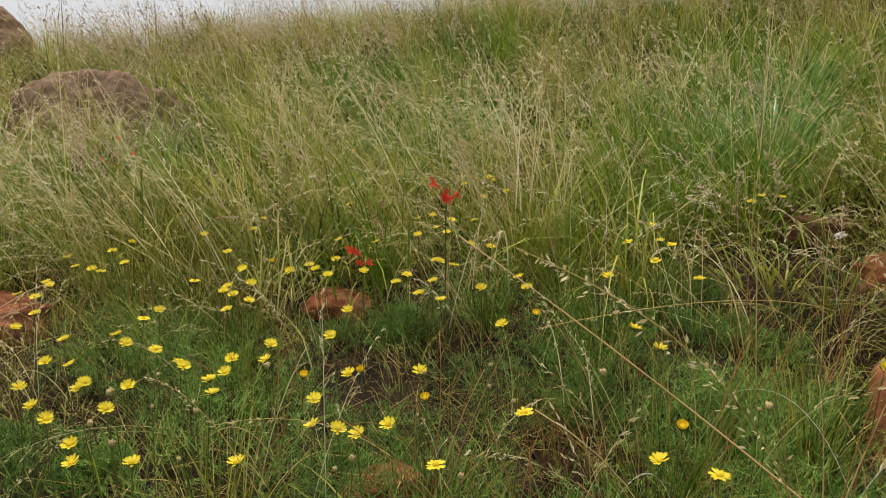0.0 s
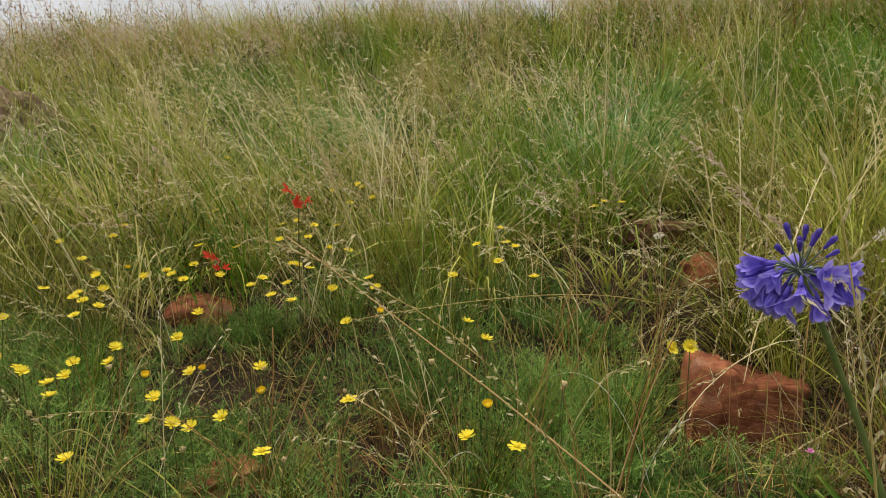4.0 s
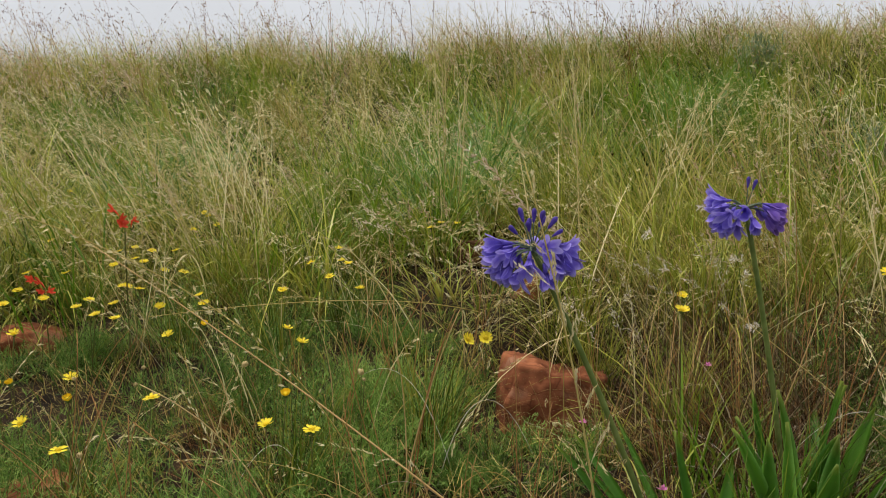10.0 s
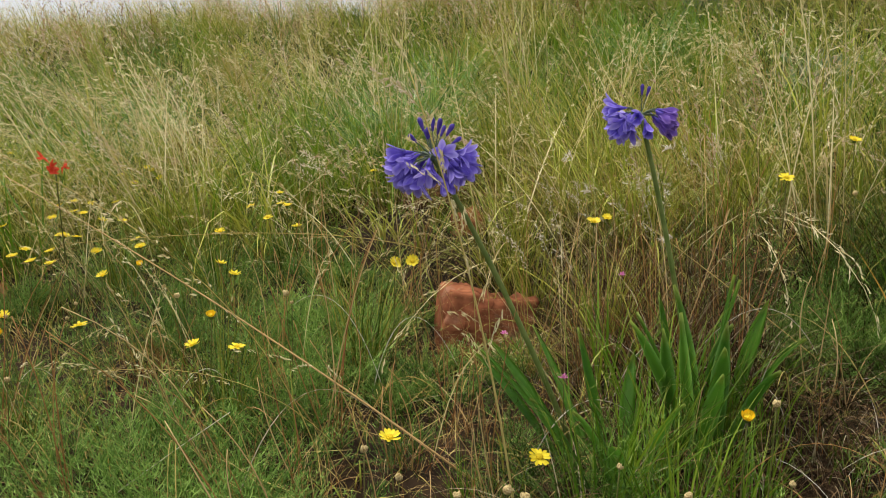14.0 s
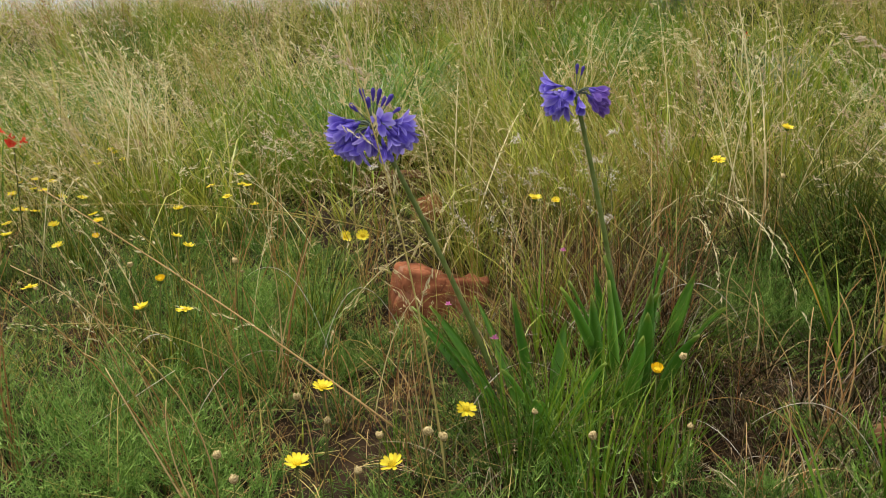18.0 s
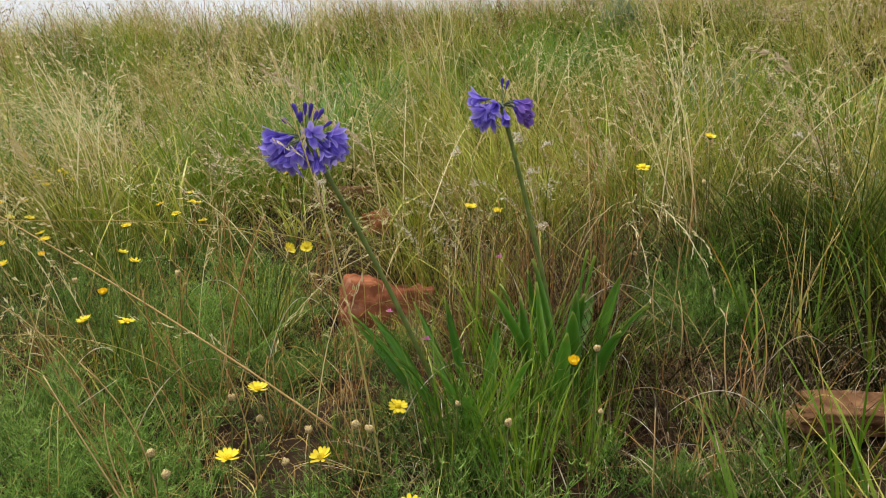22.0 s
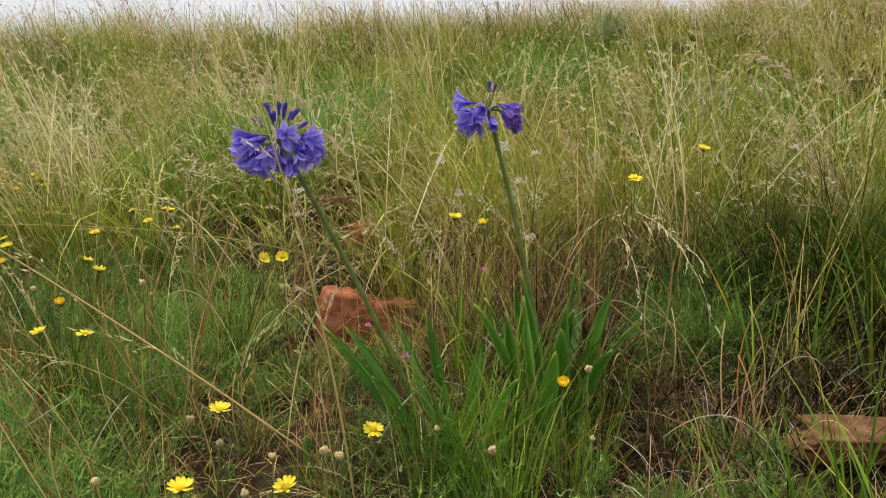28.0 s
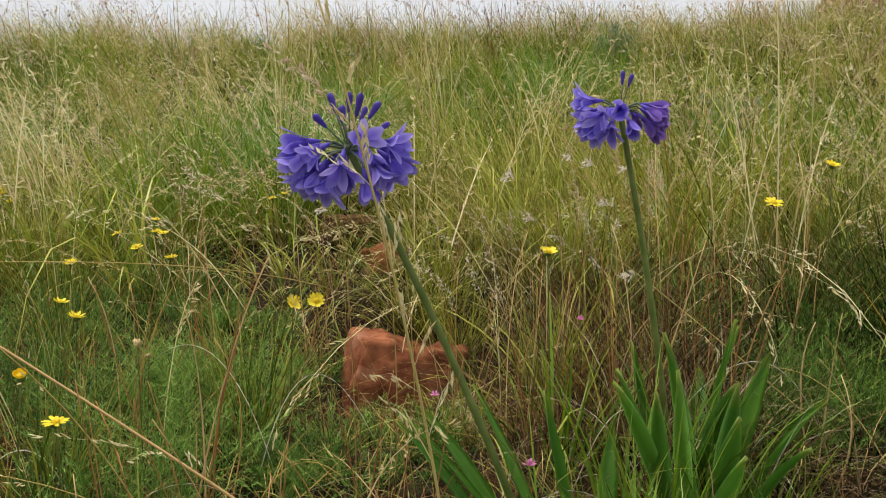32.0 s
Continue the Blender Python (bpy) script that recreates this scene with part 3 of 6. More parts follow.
def petal_lobe(seed, flare, inner, mat):
    """One lobe of the trumpet: keeled, waved, pointed at the tip."""
    rnd = random.Random(seed)
    bm = bmesh.new()
    uvl = bm.loops.layers.uv.new("UVMap")
    rows, cols, grid = 9, 5, []
    curl, tone = rnd.uniform(0.85, 1.2) * flare, rnd.uniform(0.1, 0.9)
    for i in range(rows):
        s = 0.3 + 0.7 * i / (rows - 1)
        k = max(0, (s - 0.35) / 0.65)
        rad = 0.0037 + 0.0028 * min(1, k * 1.6) + 0.0130 * curl * k ** 2.2 - 0.0008 * inner
        zz = PED + LONG * (s - 0.2 * curl * max(0, s - 0.6) ** 1.2)
        half = (0.0026 + 0.0050 * math.sin(min(1, k / 0.8) * math.pi * 0.55)) * (0.85 if inner else 1.0)
        half *= 1.0 if s < 0.78 else 1 - ((s - 0.78) / 0.22) ** 1.8 * 0.8
        row = []
        for j in range(cols):
            e = j / (cols - 1) * 2 - 1
            row.append((bm.verts.new((rad - 0.0013 * (1 - abs(e)) + 0.0005 * math.sin(7 * s + seed + 2 * e), e * half, zz + 0.0014 * abs(e) + 0.0006 * math.sin(9 * s + seed))), tone * 0.6 + 0.4 * abs(e), (s - 0.3) / 0.7))
        grid.append(row)
    for a, b in zip(grid, grid[1:]):
        for j in range(cols - 1):
            quad = (a[j], a[j + 1], b[j + 1], b[j])
            f = bm.faces.new([q[0] for q in quad])
            for lp, q in zip(f.loops, quad):
                lp[uvl].uv = (q[1], q[2])
    return mesh_of("petal", bm, mat)


def bud_mesh(long, ped):
    bm = bmesh.new()
    tube(bm, bezier((0, 0, 0), (0.002, 0, ped * 0.5), (0, 0, ped), 4), [0.001] * 5, 5, 1)
    prof = [(0.0011, 0), (0.0020, 0.12), (0.0026, 0.35), (0.0035, 0.6), (0.0038, 0.78), (0.0028, 0.92), (0.0006, 1.0)]
    sides = 12
    rings = [[bm.verts.new((r * (1 + 0.12 * math.cos(6 * math.pi * k / sides)) * math.cos(2 * math.pi * k / sides), r * (1 + 0.12 * math.cos(6 * math.pi * k / sides)) * math.sin(2 * math.pi * k / sides), ped + z * long)) for k in range(sides)] for r, z in prof]
    for a, b in zip(rings, rings[1:]):
        for k in range(sides):
            bm.faces.new((a[k], a[(k + 1) % sides], b[(k + 1) % sides], b[k]))
    bm.faces.new(rings[-1])
    me = bpy.data.meshes.new("bud")
    bm.to_mesh(me)
    bm.free()
    for p in me.polygons:
        p.use_smooth = True
    me.materials.append(BUDV)
    me.materials.append(PEDICEL)
    return me


TUBES = [tube_mesh(k) for k in range(3)]
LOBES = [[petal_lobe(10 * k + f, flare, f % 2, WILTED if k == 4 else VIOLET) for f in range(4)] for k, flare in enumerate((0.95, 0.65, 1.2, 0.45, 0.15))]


def floret(plant, m, rnd, wilted):
    body = share("floret", rnd.choice(TUBES), plant, m, "wilted violet floret" if wilted else "")
    pool = LOBES[4] if wilted else rnd.choice(LOBES[:4])
    for k in range(6):
        share("petal", pool[(k % 2) + 2 * rnd.randint(0, 1)], body, pose(0, 0, 0, rnd.uniform(-4, 4), rnd.uniform(-6, 6), k * 60 + rnd.uniform(-5, 5)))


BUDS = [bud_mesh(l, p) for l, p in ((0.022, 0.040), (0.026, 0.036), (0.019, 0.034), (0.024, 0.048))]


def strap_leaf(parent, base, tip, rise, width, seed, droop=0.0):
    """A long channelled leaf with thickness, from base to tip, arching by rise."""
    rnd = random.Random(seed)
    b, t = Vector(base), Vector(tip)
    midp = (b + t) / 2 + Vector((0, 0, rise)) + Vector((rnd.uniform(-0.01, 0.01), rnd.uniform(-0.01, 0.01), 0))
    line = bezier(b, midp, t, 14)
    bm = bmesh.new()
    uvl = bm.loops.layers.uv.new("UVMap")
    side0 = (t - b).cross(Vector((0, 0, 1)))
    side0 = side0.normalized() if side0.length > 1e-4 else Vector((1, 0, 0))
    turn = rnd.uniform(-0.5, 0.5)
    rows = []
    tone = rnd.random()
    for i, p in enumerate(line):
        s = i / (len(line) - 1)
        d = (line[min(i + 1, 14)] - line[max(i - 1, 0)]).normalized()
        sd = (Matrix.Rotation(turn * s, 3, d) @ side0).normalized()
        nrm = sd.cross(d).normalized()
        w = width * 0.5 * (0.6 + 0.5 * math.sin(min(1, s * 1.3) * math.pi * 0.6)) * (1 - max(0, (s - 0.55) / 0.45) ** 1.7 * 0.96)
        rows.append([(bm.verts.new(p + sd * w * e + nrm * (width * 0.16 * (e * e)) + nrm * 0.0006 * math.sin(e * 9 + s * 4)), e, s) for e in (-1, -0.5, 0, 0.5, 1)])
    for a, c in zip(rows, rows[1:]):
        for j in range(4):
            quad = (a[j], a[j + 1], c[j + 1], c[j])
            f = bm.faces.new([q[0] for q in quad])
            for lp, q in zip(f.loops, quad):
                lp[uvl].uv = (tone * 0.6 + 0.4 * abs(q[1]), q[2])
    bmesh.ops.solidify(bm, geom=bm.faces[:], thickness=0.0011)
    return part("leaf", bm, STRAP, parent)


def agapanthus(base, top, bow, label, florets, buds, leaves, seed, size):
    """Stem, umbel of florets and buds, and strap leaves. Florets: (azimuth, elevation, droop, kind)."""
    rnd = random.Random(seed)
    plant = tagged(new("agapanthus"), label, "flower", "agapanthus plants")
    plant.location = base
    b = Vector((0, 0, -0.02))
    t = Vector(top) - Vector(base)
    line = bezier(b, t * 0.5 + Vector(bow), t, 16)
    bm = bmesh.new()
    tube(bm, line, [0.0046 - 0.0012 * i / 16 for i in range(17)], 10)
    part("stem", bm, SCAPE, plant)
    bm = bmesh.new()
    bmesh.ops.create_icosphere(bm, subdivisions=2, radius=0.0055, matrix=Matrix.Translation(t))
    part("umbel_base", bm, PEDICEL, plant)
    for az, el, droop, kind in florets:
        d = Vector((math.cos(radians(az)) * math.cos(radians(el)), math.sin(radians(az)) * math.cos(radians(el)), math.sin(radians(el))))
        aim = (d + Vector((0, 0, -droop))).normalized()
        q = aim.to_track_quat("Z", "Y").to_matrix().to_4x4() @ Matrix.Rotation(rnd.uniform(0, 6), 4, "Z")
        end = t + d * 0.026 * size * rnd.uniform(0.85, 1.15) + Vector((0, 0, 0.002))
        bm = bmesh.new()
        tube(bm, bezier(t, t + d * 0.021 * size + Vector((0, 0, 0.004)), end, 6), [0.0011] * 7, 6)
        part("pedicel", bm, PEDICEL, plant)
        floret(plant, Matrix.Translation(end) @ q @ Matrix.Scale(rnd.uniform(0.9, 1.1) * size, 4), rnd, kind == "w")
    for az, el in buds:
        d = Vector((math.cos(radians(az)) * math.cos(radians(el)), math.sin(radians(az)) * math.cos(radians(el)), math.sin(radians(el))))
        share("bud", rnd.choice(BUDS), plant, Matrix.Translation(t) @ d.to_track_quat("Z", "Y").to_matrix().to_4x4() @ Matrix.Scale(rnd.uniform(0.85, 1.12) * size, 4), "dark violet bud")
    for n, (bx, by, tx, ty, tz, rise, w) in enumerate(leaves):
        g = gz(bx, by) - base[2] - 0.015
        strap_leaf(plant, (bx - base[0], by - base[1], g), (tx - base[0], ty - base[1], tz - base[2]), rise, w, seed * 31 + n)
    return plant


ring = [(165, 14, 0.3), (150, 6, 0.5), (178, 0, 0.7), (196, 12, 0.7), (160, -18, 0.9), (188, -22, 1.0), (206, -36, 1.2), (138, -26, 1.0), (264, 12, 0.2), (238, 0, 1.2), (330, 14, 0.3), (346, 6, 0.5),
        (318, 0, 0.7), (334, -16, 0.8), (300, -12, 1.0), (306, 14, 0.4), (284, -36, 1.3), (60, 12, 0.5), (92, 0, 0.8), (28, 4, 0.7), (112, 14, 0.5), (70, -20, 1.0)]
ring = [(*r, "f") for r in ring]
agapanthus((0.84, 0.70, gz(0.84, 0.70)), (0.601, 0.70, 0.593), (0.006, 0.0, 0.022), "violet-blue agapanthus in full bloom on a leaning green stem", ring,
           [(188, 40), (225, 58), (140, 70), (305, 52), (20, 62), (340, 34), (250, 84), (278, 66), (215, 74)],
           [(0.80, 0.60, 0.66, 0.71, 0.33, 0.03, 0.020), (0.80, 0.62, 0.72, 0.78, 0.31, 0.03, 0.022), (0.83, 0.64, 0.84, 0.86, 0.30, 0.02, 0.020), (0.79, 0.58, 0.69, 0.60, 0.28, 0.06, 0.019),
            (0.81, 0.56, 0.74, 0.48, 0.25, 0.06, 0.021), (0.83, 0.60, 0.80, 0.66, 0.35, 0.02, 0.022), (0.80, 0.66, 0.70, 0.80, 0.29, 0.03, 0.018), (0.84, 0.60, 0.90, 0.66, 0.30, 0.04, 0.02), (0.80, 0.55, 0.73, 0.56, 0.27, 0.05, 0.02), (0.83, 0.56, 0.86, 0.50, 0.28, 0.05, 0.021)], 3, 0.86)
agapanthus((1.085, 0.735, gz(1.085, 0.735)), (0.927, 0.695, 0.646), (0.01, 0.0, 0.012), "violet agapanthus with sparse, partly wilted florets",
           [(137, 24, 0.25, "f"), (150, 8, 0.5, "f"), (124, 2, 0.7, "f"), (162, -8, 0.9, "f"), (178, -18, 1.1, "f"), (198, 6, 0.8, "f"), (226, 4, 0.3, "f"), (212, -18, 1.1, "f"), (248, -14, 1.2, "f"), (110, -10, 0.9, "f"), (80, 14, 0.7, "f"), (170, 26, 0.5, "f"),
            (303, 18, 0.5, "w"), (320, 10, 0.9, "w"), (300, -6, 1.1, "w"), (334, -10, 0.9, "w"), (290, 14, 0.8, "w"), (20, 8, 0.8, "w")],
           [(255, 84), (300, 72)],
           [(1.05, 0.69, 1.084, 0.643, 0.395, 0.02, 0.027), (1.01, 0.64, 0.90, 0.66, 0.36, 0.03, 0.025), (1.04, 0.66, 1.03, 0.60, 0.34, 0.05, 0.027), (1.05, 0.66, 1.22, 0.82, 0.29, 0.05, 0.025),
            (1.00, 0.62, 0.96, 0.54, 0.33, 0.05, 0.026), (0.98, 0.62, 0.86, 0.62, 0.36, 0.04, 0.024), (1.05, 0.62, 1.12, 0.55, 0.32, 0.06, 0.024), (1.03, 0.70, 1.02, 0.76, 0.36, 0.02, 0.024),
            (1.02, 0.60, 1.02, 0.50, 0.30, 0.05, 0.025), (0.97, 0.60, 0.92, 0.50, 0.31, 0.04, 0.024), (1.00, 0.62, 0.95, 0.64, 0.40, 0.02, 0.026), (0.97, 0.60, 0.93, 0.60, 0.37, 0.02, 0.025), (1.03, 0.64, 1.05, 0.62, 0.41, 0.02, 0.027), (0.99, 0.58, 0.98, 0.56, 0.36, 0.02, 0.025), (0.95, 0.62, 0.90, 0.60, 0.35, 0.03, 0.024), (1.06, 0.64, 1.14, 0.64, 0.36, 0.03, 0.024)], 8, 0.80)

# ---- daisies ----
HEADS_NEAR = "0.30 0.95 0.31; 0.40 1.25 0.36; 0.23 1.46 0.36; 0.42 0.41 0.26; 0.55 0.24 0.25; 1.30 0.22 0.19; 0.38 1.35 0.37; 0.675 1.09 0.385; 0.718 1.10 0.385; 0.36 0.91 0.31; 0.33 0.96 0.35; 0.96 0.86 0.47; 0.52 0.41 0.24; 0.66 0.52 0.24; 0.48 0.57 0.28; 1.28 0.75 0.54; 0.84 0.38 0.31"
HEADS_PATCH = "-0.49 1.45 0.29; -0.49 1.31 0.27; -0.57 1.30 0.27; -0.56 1.33 0.27; -0.65 1.27 0.25; -0.60 1.23 0.25; -0.48 1.07 0.25; -0.39 1.05 0.26; -0.52 1.14 0.25; -0.33 1.32 0.29; -0.27 1.41 0.31; -0.28 1.36 0.30; -0.32 1.37 0.30; -0.40 1.36 0.29; -0.34 1.30 0.29; -0.34 1.24 0.28; -0.63 1.41 0.27; -0.69 1.44 0.27; -0.23 1.03 0.27; -0.16 1.10 0.29; -0.10 1.09 0.29; -0.09 1.07 0.29; -0.04 1.08 0.30; 0.02 0.98 0.29; -0.18 1.20 0.29; -0.19 1.28 0.30; -0.11 1.25 0.31; -0.09 1.28 0.31; 0.00 1.24 0.32; 0.02 1.16 0.31; 0.15 1.43 0.35; -0.15 1.44 0.32; -0.15 1.56 0.34; 0.06 1.56 0.36; -0.69 1.32 0.26; -0.48 1.22 0.27; -0.43 1.37 0.29; -0.56 1.49 0.29; 0.14 1.03 0.34"
HEADS_LEFT = "-0.70 1.54 0.28; -0.60 1.54 0.29; 0.24 1.61 0.38; -0.00 1.62 0.36; 0.14 1.63 0.37; 0.04 1.71 0.37; -0.05 1.71 0.36; -0.12 1.79 0.37; -0.20 1.79 0.36; -0.02 1.76 0.37; 0.09 1.78 0.39; 0.04 1.82 0.39; 0.06 1.83 0.39; -0.09 2.03 0.40; -0.19 1.93 0.37; -0.21 2.11 0.39; 0.23 2.44 0.48; 0.11 2.20 0.44; 0.05 2.16 0.42; 0.02 2.10 0.41; 0.09 2.06 0.42; 0.17 2.16 0.44; 0.02 2.26 0.43; 0.06 2.25 0.44; 0.13 1.95 0.41; 0.18 1.93 0.41; -0.29 1.85 0.36; -0.27 1.90 0.36; -0.23 1.86 0.36; -0.36 1.94 0.36; -0.42 1.89 0.35; -0.44 1.92 0.35; -0.43 1.79 0.33; -0.39 1.80 0.34; -0.40 1.72 0.33; -0.40 1.62 0.32; -0.53 1.84 0.33; -0.45 1.75 0.33; -0.35 1.65 0.33; -0.58 1.62 0.30; -0.55 1.65 0.31; -0.85 2.18 0.34; -0.83 2.25 0.35; -0.76 2.05 0.33; -0.81 2.01 0.32; -0.85 2.04 0.32; -0.90 2.04 0.32; -0.99 2.18 0.32; -0.89 1.92 0.30; -0.93 1.95 0.30; -0.91 1.85 0.29; -0.95 1.86 0.29; -0.84 1.72 0.28; -0.86 1.64 0.27; -0.47 2.42 0.40; -0.48 2.28 0.39; -0.49 2.08 0.36; -0.63 2.31 0.37; 0.41 1.63 0.40; 0.23 1.65 0.39"
HEADS_FAR = "0.18 2.67 0.50; 0.27 2.70 0.52; 0.31 2.50 0.49; -0.78 2.56 0.39; -0.21 2.52 0.44; -0.26 3.41 0.57; 0.62 1.98 0.46; 0.60 1.85 0.44; 0.55 1.70 0.42; 0.57 1.55 0.41; 1.01 2.17 0.52; 1.05 2.14 0.52; 0.94 2.12 0.51; 1.41 3.80 0.82; 1.43 3.60 0.79; 1.53 3.65 0.81; 1.75 3.11 0.74; 0.53 1.83 0.44; 0.61 1.79 0.44; 0.27 2.69 0.51; 1.31 4.03 0.85; 2.09 4.09 0.97; 1.22 1.19 0.43; 1.54 0.83 0.60"


def petal_bm(length=0.0115, width=0.0042, cup=0.25):
    bm = bmesh.new()
    rows = []
    for i in range(5):
        s = i / 4
        w = width * 0.5 * (0.5 + 0.6 * math.sin(s * 2.4)) * (1 if s < 0.9 else 0.55)
        z = cup * length * (s ** 1.4) - 0.1 * length * max(0, s - 0.7)
        rows.append([bm.verts.new((0.0032 + length * s * (1 - 0.25 * cup * s), e * w, z + 0.0004 * (1 - abs(e)) * -1)) for e in (-1, 0, 1)])
    for a, b in zip(rows, rows[1:]):
        for j in range(2):
            bm.faces.new((a[j], a[j + 1], b[j + 1], b[j]))
    return bm


PETALS = {(c, k): mesh_of("petal", petal_bm(0.0105 if k < 0.9 else 0.0056, 0.0042, k), PETAL_Y if c == "y" else PETAL_O) for c in "yo" for k in (0.12, 0.45, 1.2)}


def disc_bm(r=0.0046):
    bm = bmesh.new()
    lathe(bm, [(r * 0.95, 0.0), (r, 0.0012), (r * 0.8, 0.0026), (r * 0.4, 0.0033), (0.0002, 0.0034)], 12)
    return bm


def calyx_bm():
    bm = bmesh.new()
    lathe(bm, [(0.0009, -0.007), (0.0032, -0.0055), (0.0046, -0.0025), (0.0044, 0.0002)], 10)
    return bm


DISC, CUP = mesh_of("disc", disc_bm(), DISC_Y), mesh_of("calyx", calyx_bm(), CALYX)


def stem_mesh(height, bend, mat, r=0.0009):
    bm = bmesh.new()
    tube(bm, bezier((bend[0], bend[1], 0), (bend[0] * 0.3, bend[1] * 0.3, height * 0.55), (0, 0, height), 6), [r * 1.2] * 3 + [r] * 4, 5)
    return mesh_of("stem", bm, mat)


def daisy_proto(colour, cup, height, bend, near, tilt):
    d = new("daisy")
    share("stem", stem_mesh(height, bend, STALK), d, Matrix())
    m = Matrix.Translation((0, 0, height + 0.004)) @ pose(0, 0, 0, tilt[0], tilt[1], 0)
    share("calyx", CUP, d, m)
    share("disc", DISC, d, m)
    count = 13
    if near:
        for k in range(count):
            share("petal", PETALS[colour, cup], d, m @ pose(0, 0, 0.0004 * (k % 2), RNG.uniform(-6, 6), RNG.uniform(-9, 9), k * 360 / count + RNG.uniform(-5, 5)))
    else:
        bm = bmesh.new()
        for k in range(count):
            one = petal_bm(0.0105 if cup < 0.9 else 0.0056, 0.0042, cup)
            tmp = bpy.data.meshes.new("tmp")
            one.transform(pose(0, 0, 0.0004 * (k % 2), 0, RNG.uniform(-9, 9), k * 360 / count))
            one.to_mesh(tmp)
            one.free()
            bm.from_mesh(tmp)
            bpy.data.meshes.remove(tmp)
        share("petal_ring", mesh_of("petal_ring", bm, PETAL_Y if colour == "y" else PETAL_O), d, m)
    return d


LABELS = {("y", 0.12): "open yellow daisy on a thin wiry stalk", ("y", 0.45): "cupped yellow daisy on a thin wiry stalk", ("o", 1.2): "closing orange-yellow daisy on a thin stalk"}


CLOSING = [(1.30, 0.22), (0.33, 0.96), (-0.19, 1.28), (0.84, 0.38), (-0.09, 1.28), (0.23, 1.46), (-0.36, 1.94), (0.02, 1.16)]


FACING = [(0.675, 1.09), (0.718, 1.10)]


def plant_daisies(text, near, group):
    rnd = random.Random(len(text))
    protos = {}
    for item in text.split(";"):
        x, y, z = (float(v) for v in item.split())
        kind = rnd.choice([("y", 0.12), ("y", 0.45), ("y", 0.45), ("y", 0.45), ("y", 0.45)])
        if any(math.hypot(x - u, y - v) < 0.03 for u, v in CLOSING):
            kind = ("o", 1.2)
        facing = any(math.hypot(x - u, y - v) < 0.03 for u, v in FACING)
        hgt = max(0.06, z - gz(x, y) + 0.01)
        hgt = math.ceil(hgt / 0.03) * 0.03
        key = (kind, round(hgt, 2), "facing" if facing else rnd.randint(0, 1))
        if key not in protos:
            tilt = (rnd.uniform(2, 34), rnd.uniform(-16, 16))
            if facing:
                tilt = (56, rnd.uniform(-10, 10))
            p = daisy_proto(*kind, hgt, (rnd.uniform(-0.03, 0.03), rnd.uniform(-0.03, 0.03)), near, tilt)
            tagged(p, LABELS[kind], "daisy", group)
            p.matrix_basis = pose(x, y, z - hgt - 0.004, 0, 0, rnd.uniform(-50, 40))
            protos[key] = p
        else:
            copy_thing(protos[key], pose(x, y, z - hgt - 0.004, rnd.uniform(-4, 4), rnd.uniform(-4, 4), rnd.uniform(-60, 50)))


plant_daisies(HEADS_NEAR, True, "daisies by the path")
plant_daisies(HEADS_PATCH, True, "daisies in the feathery leaves")
plant_daisies(HEADS_LEFT, False, "daisies round the red hump")
plant_daisies(HEADS_FAR, False, "daisies up the slope")

# ---- spent daisy heads ----
SPENT = "-0.68 1.37 0.26; -0.51 1.28 0.27; -0.51 1.29 0.27; -0.45 1.34 0.28; -0.50 1.18 0.26; -0.44 1.11 0.26; 0.11 1.18 0.32; 0.14 1.12 0.32; 0.01 1.24 0.32; 0.47 1.04 0.34; 0.29 1.19 0.34; -0.33 1.06 0.26; -0.09 1.02 0.28; -0.11 0.99 0.28; 0.05 0.95 0.29; 0.12 1.25 0.33; -0.26 1.33 0.30; -0.42 1.22 0.27; -0.34 1.18 0.28; 0.45 0.54 0.28; 0.47 0.48 0.27; 0.51 0.42 0.27; 0.56 0.41 0.27; 0.57 0.39 0.27; 0.47 0.37 0.26; 0.36 0.42 0.25; 0.35 0.46 0.26; 0.70 0.31 0.28; 0.81 0.29 0.28; 1.63 0.91 0.43; 1.86 1.31 0.50; 0.68 0.39 0.28; 0.45 0.98 0.37; 1.40 0.71 0.51; 0.86 0.36 0.33"


def spent_head_mesh(seed):
    rnd = random.Random(seed)
    bm = bmesh.new()
    bmesh.ops.create_uvsphere(bm, u_segments=12, v_segments=8, radius=0.0056, matrix=Matrix.Diagonal((1, 1, 0.92, 1)))
    for v in bm.verts:
        v.co *= 1 + 0.1 * noise.noise(v.co * 700 + Vector((seed, 0, 0)))
    for v in bm.verts:
        if v.co.z > 0.0008:
            v.co *= rnd.choice((0.85, 1.0, 1.0, 1.35))
    return mesh_of("seed_head", bm, DRYHEAD)


spent_heads = [spent_head_mesh(k) for k in range(4)]
rnd = random.Random(77)
for n, item in enumerate(SPENT.split(";")):
    x, y, z = (float(v) for v in item.split())
    t = tagged(new("spent_daisy"), "dry tan daisy seed head on a bare stalk", "seed head", "spent daisies")
    hgt = max(0.06, z - gz(x, y) + 0.01)
    t.matrix_basis = pose(x, y, z - hgt, 0, 0, rnd.uniform(0, 360))
    share("stalk", stem_mesh(hgt, (rnd.uniform(-0.02, 0.02), rnd.uniform(-0.02, 0.02)), STALK, 0.0008), t, Matrix())
    share("seed_head", spent_heads[n % 4], t, Matrix.Translation((0, 0, hgt)) @ pose(0, 0, 0, rnd.uniform(-35, 35), rnd.uniform(-35, 35), 0) @ Matrix.Scale(rnd.uniform(0.55, 0.95), 4))


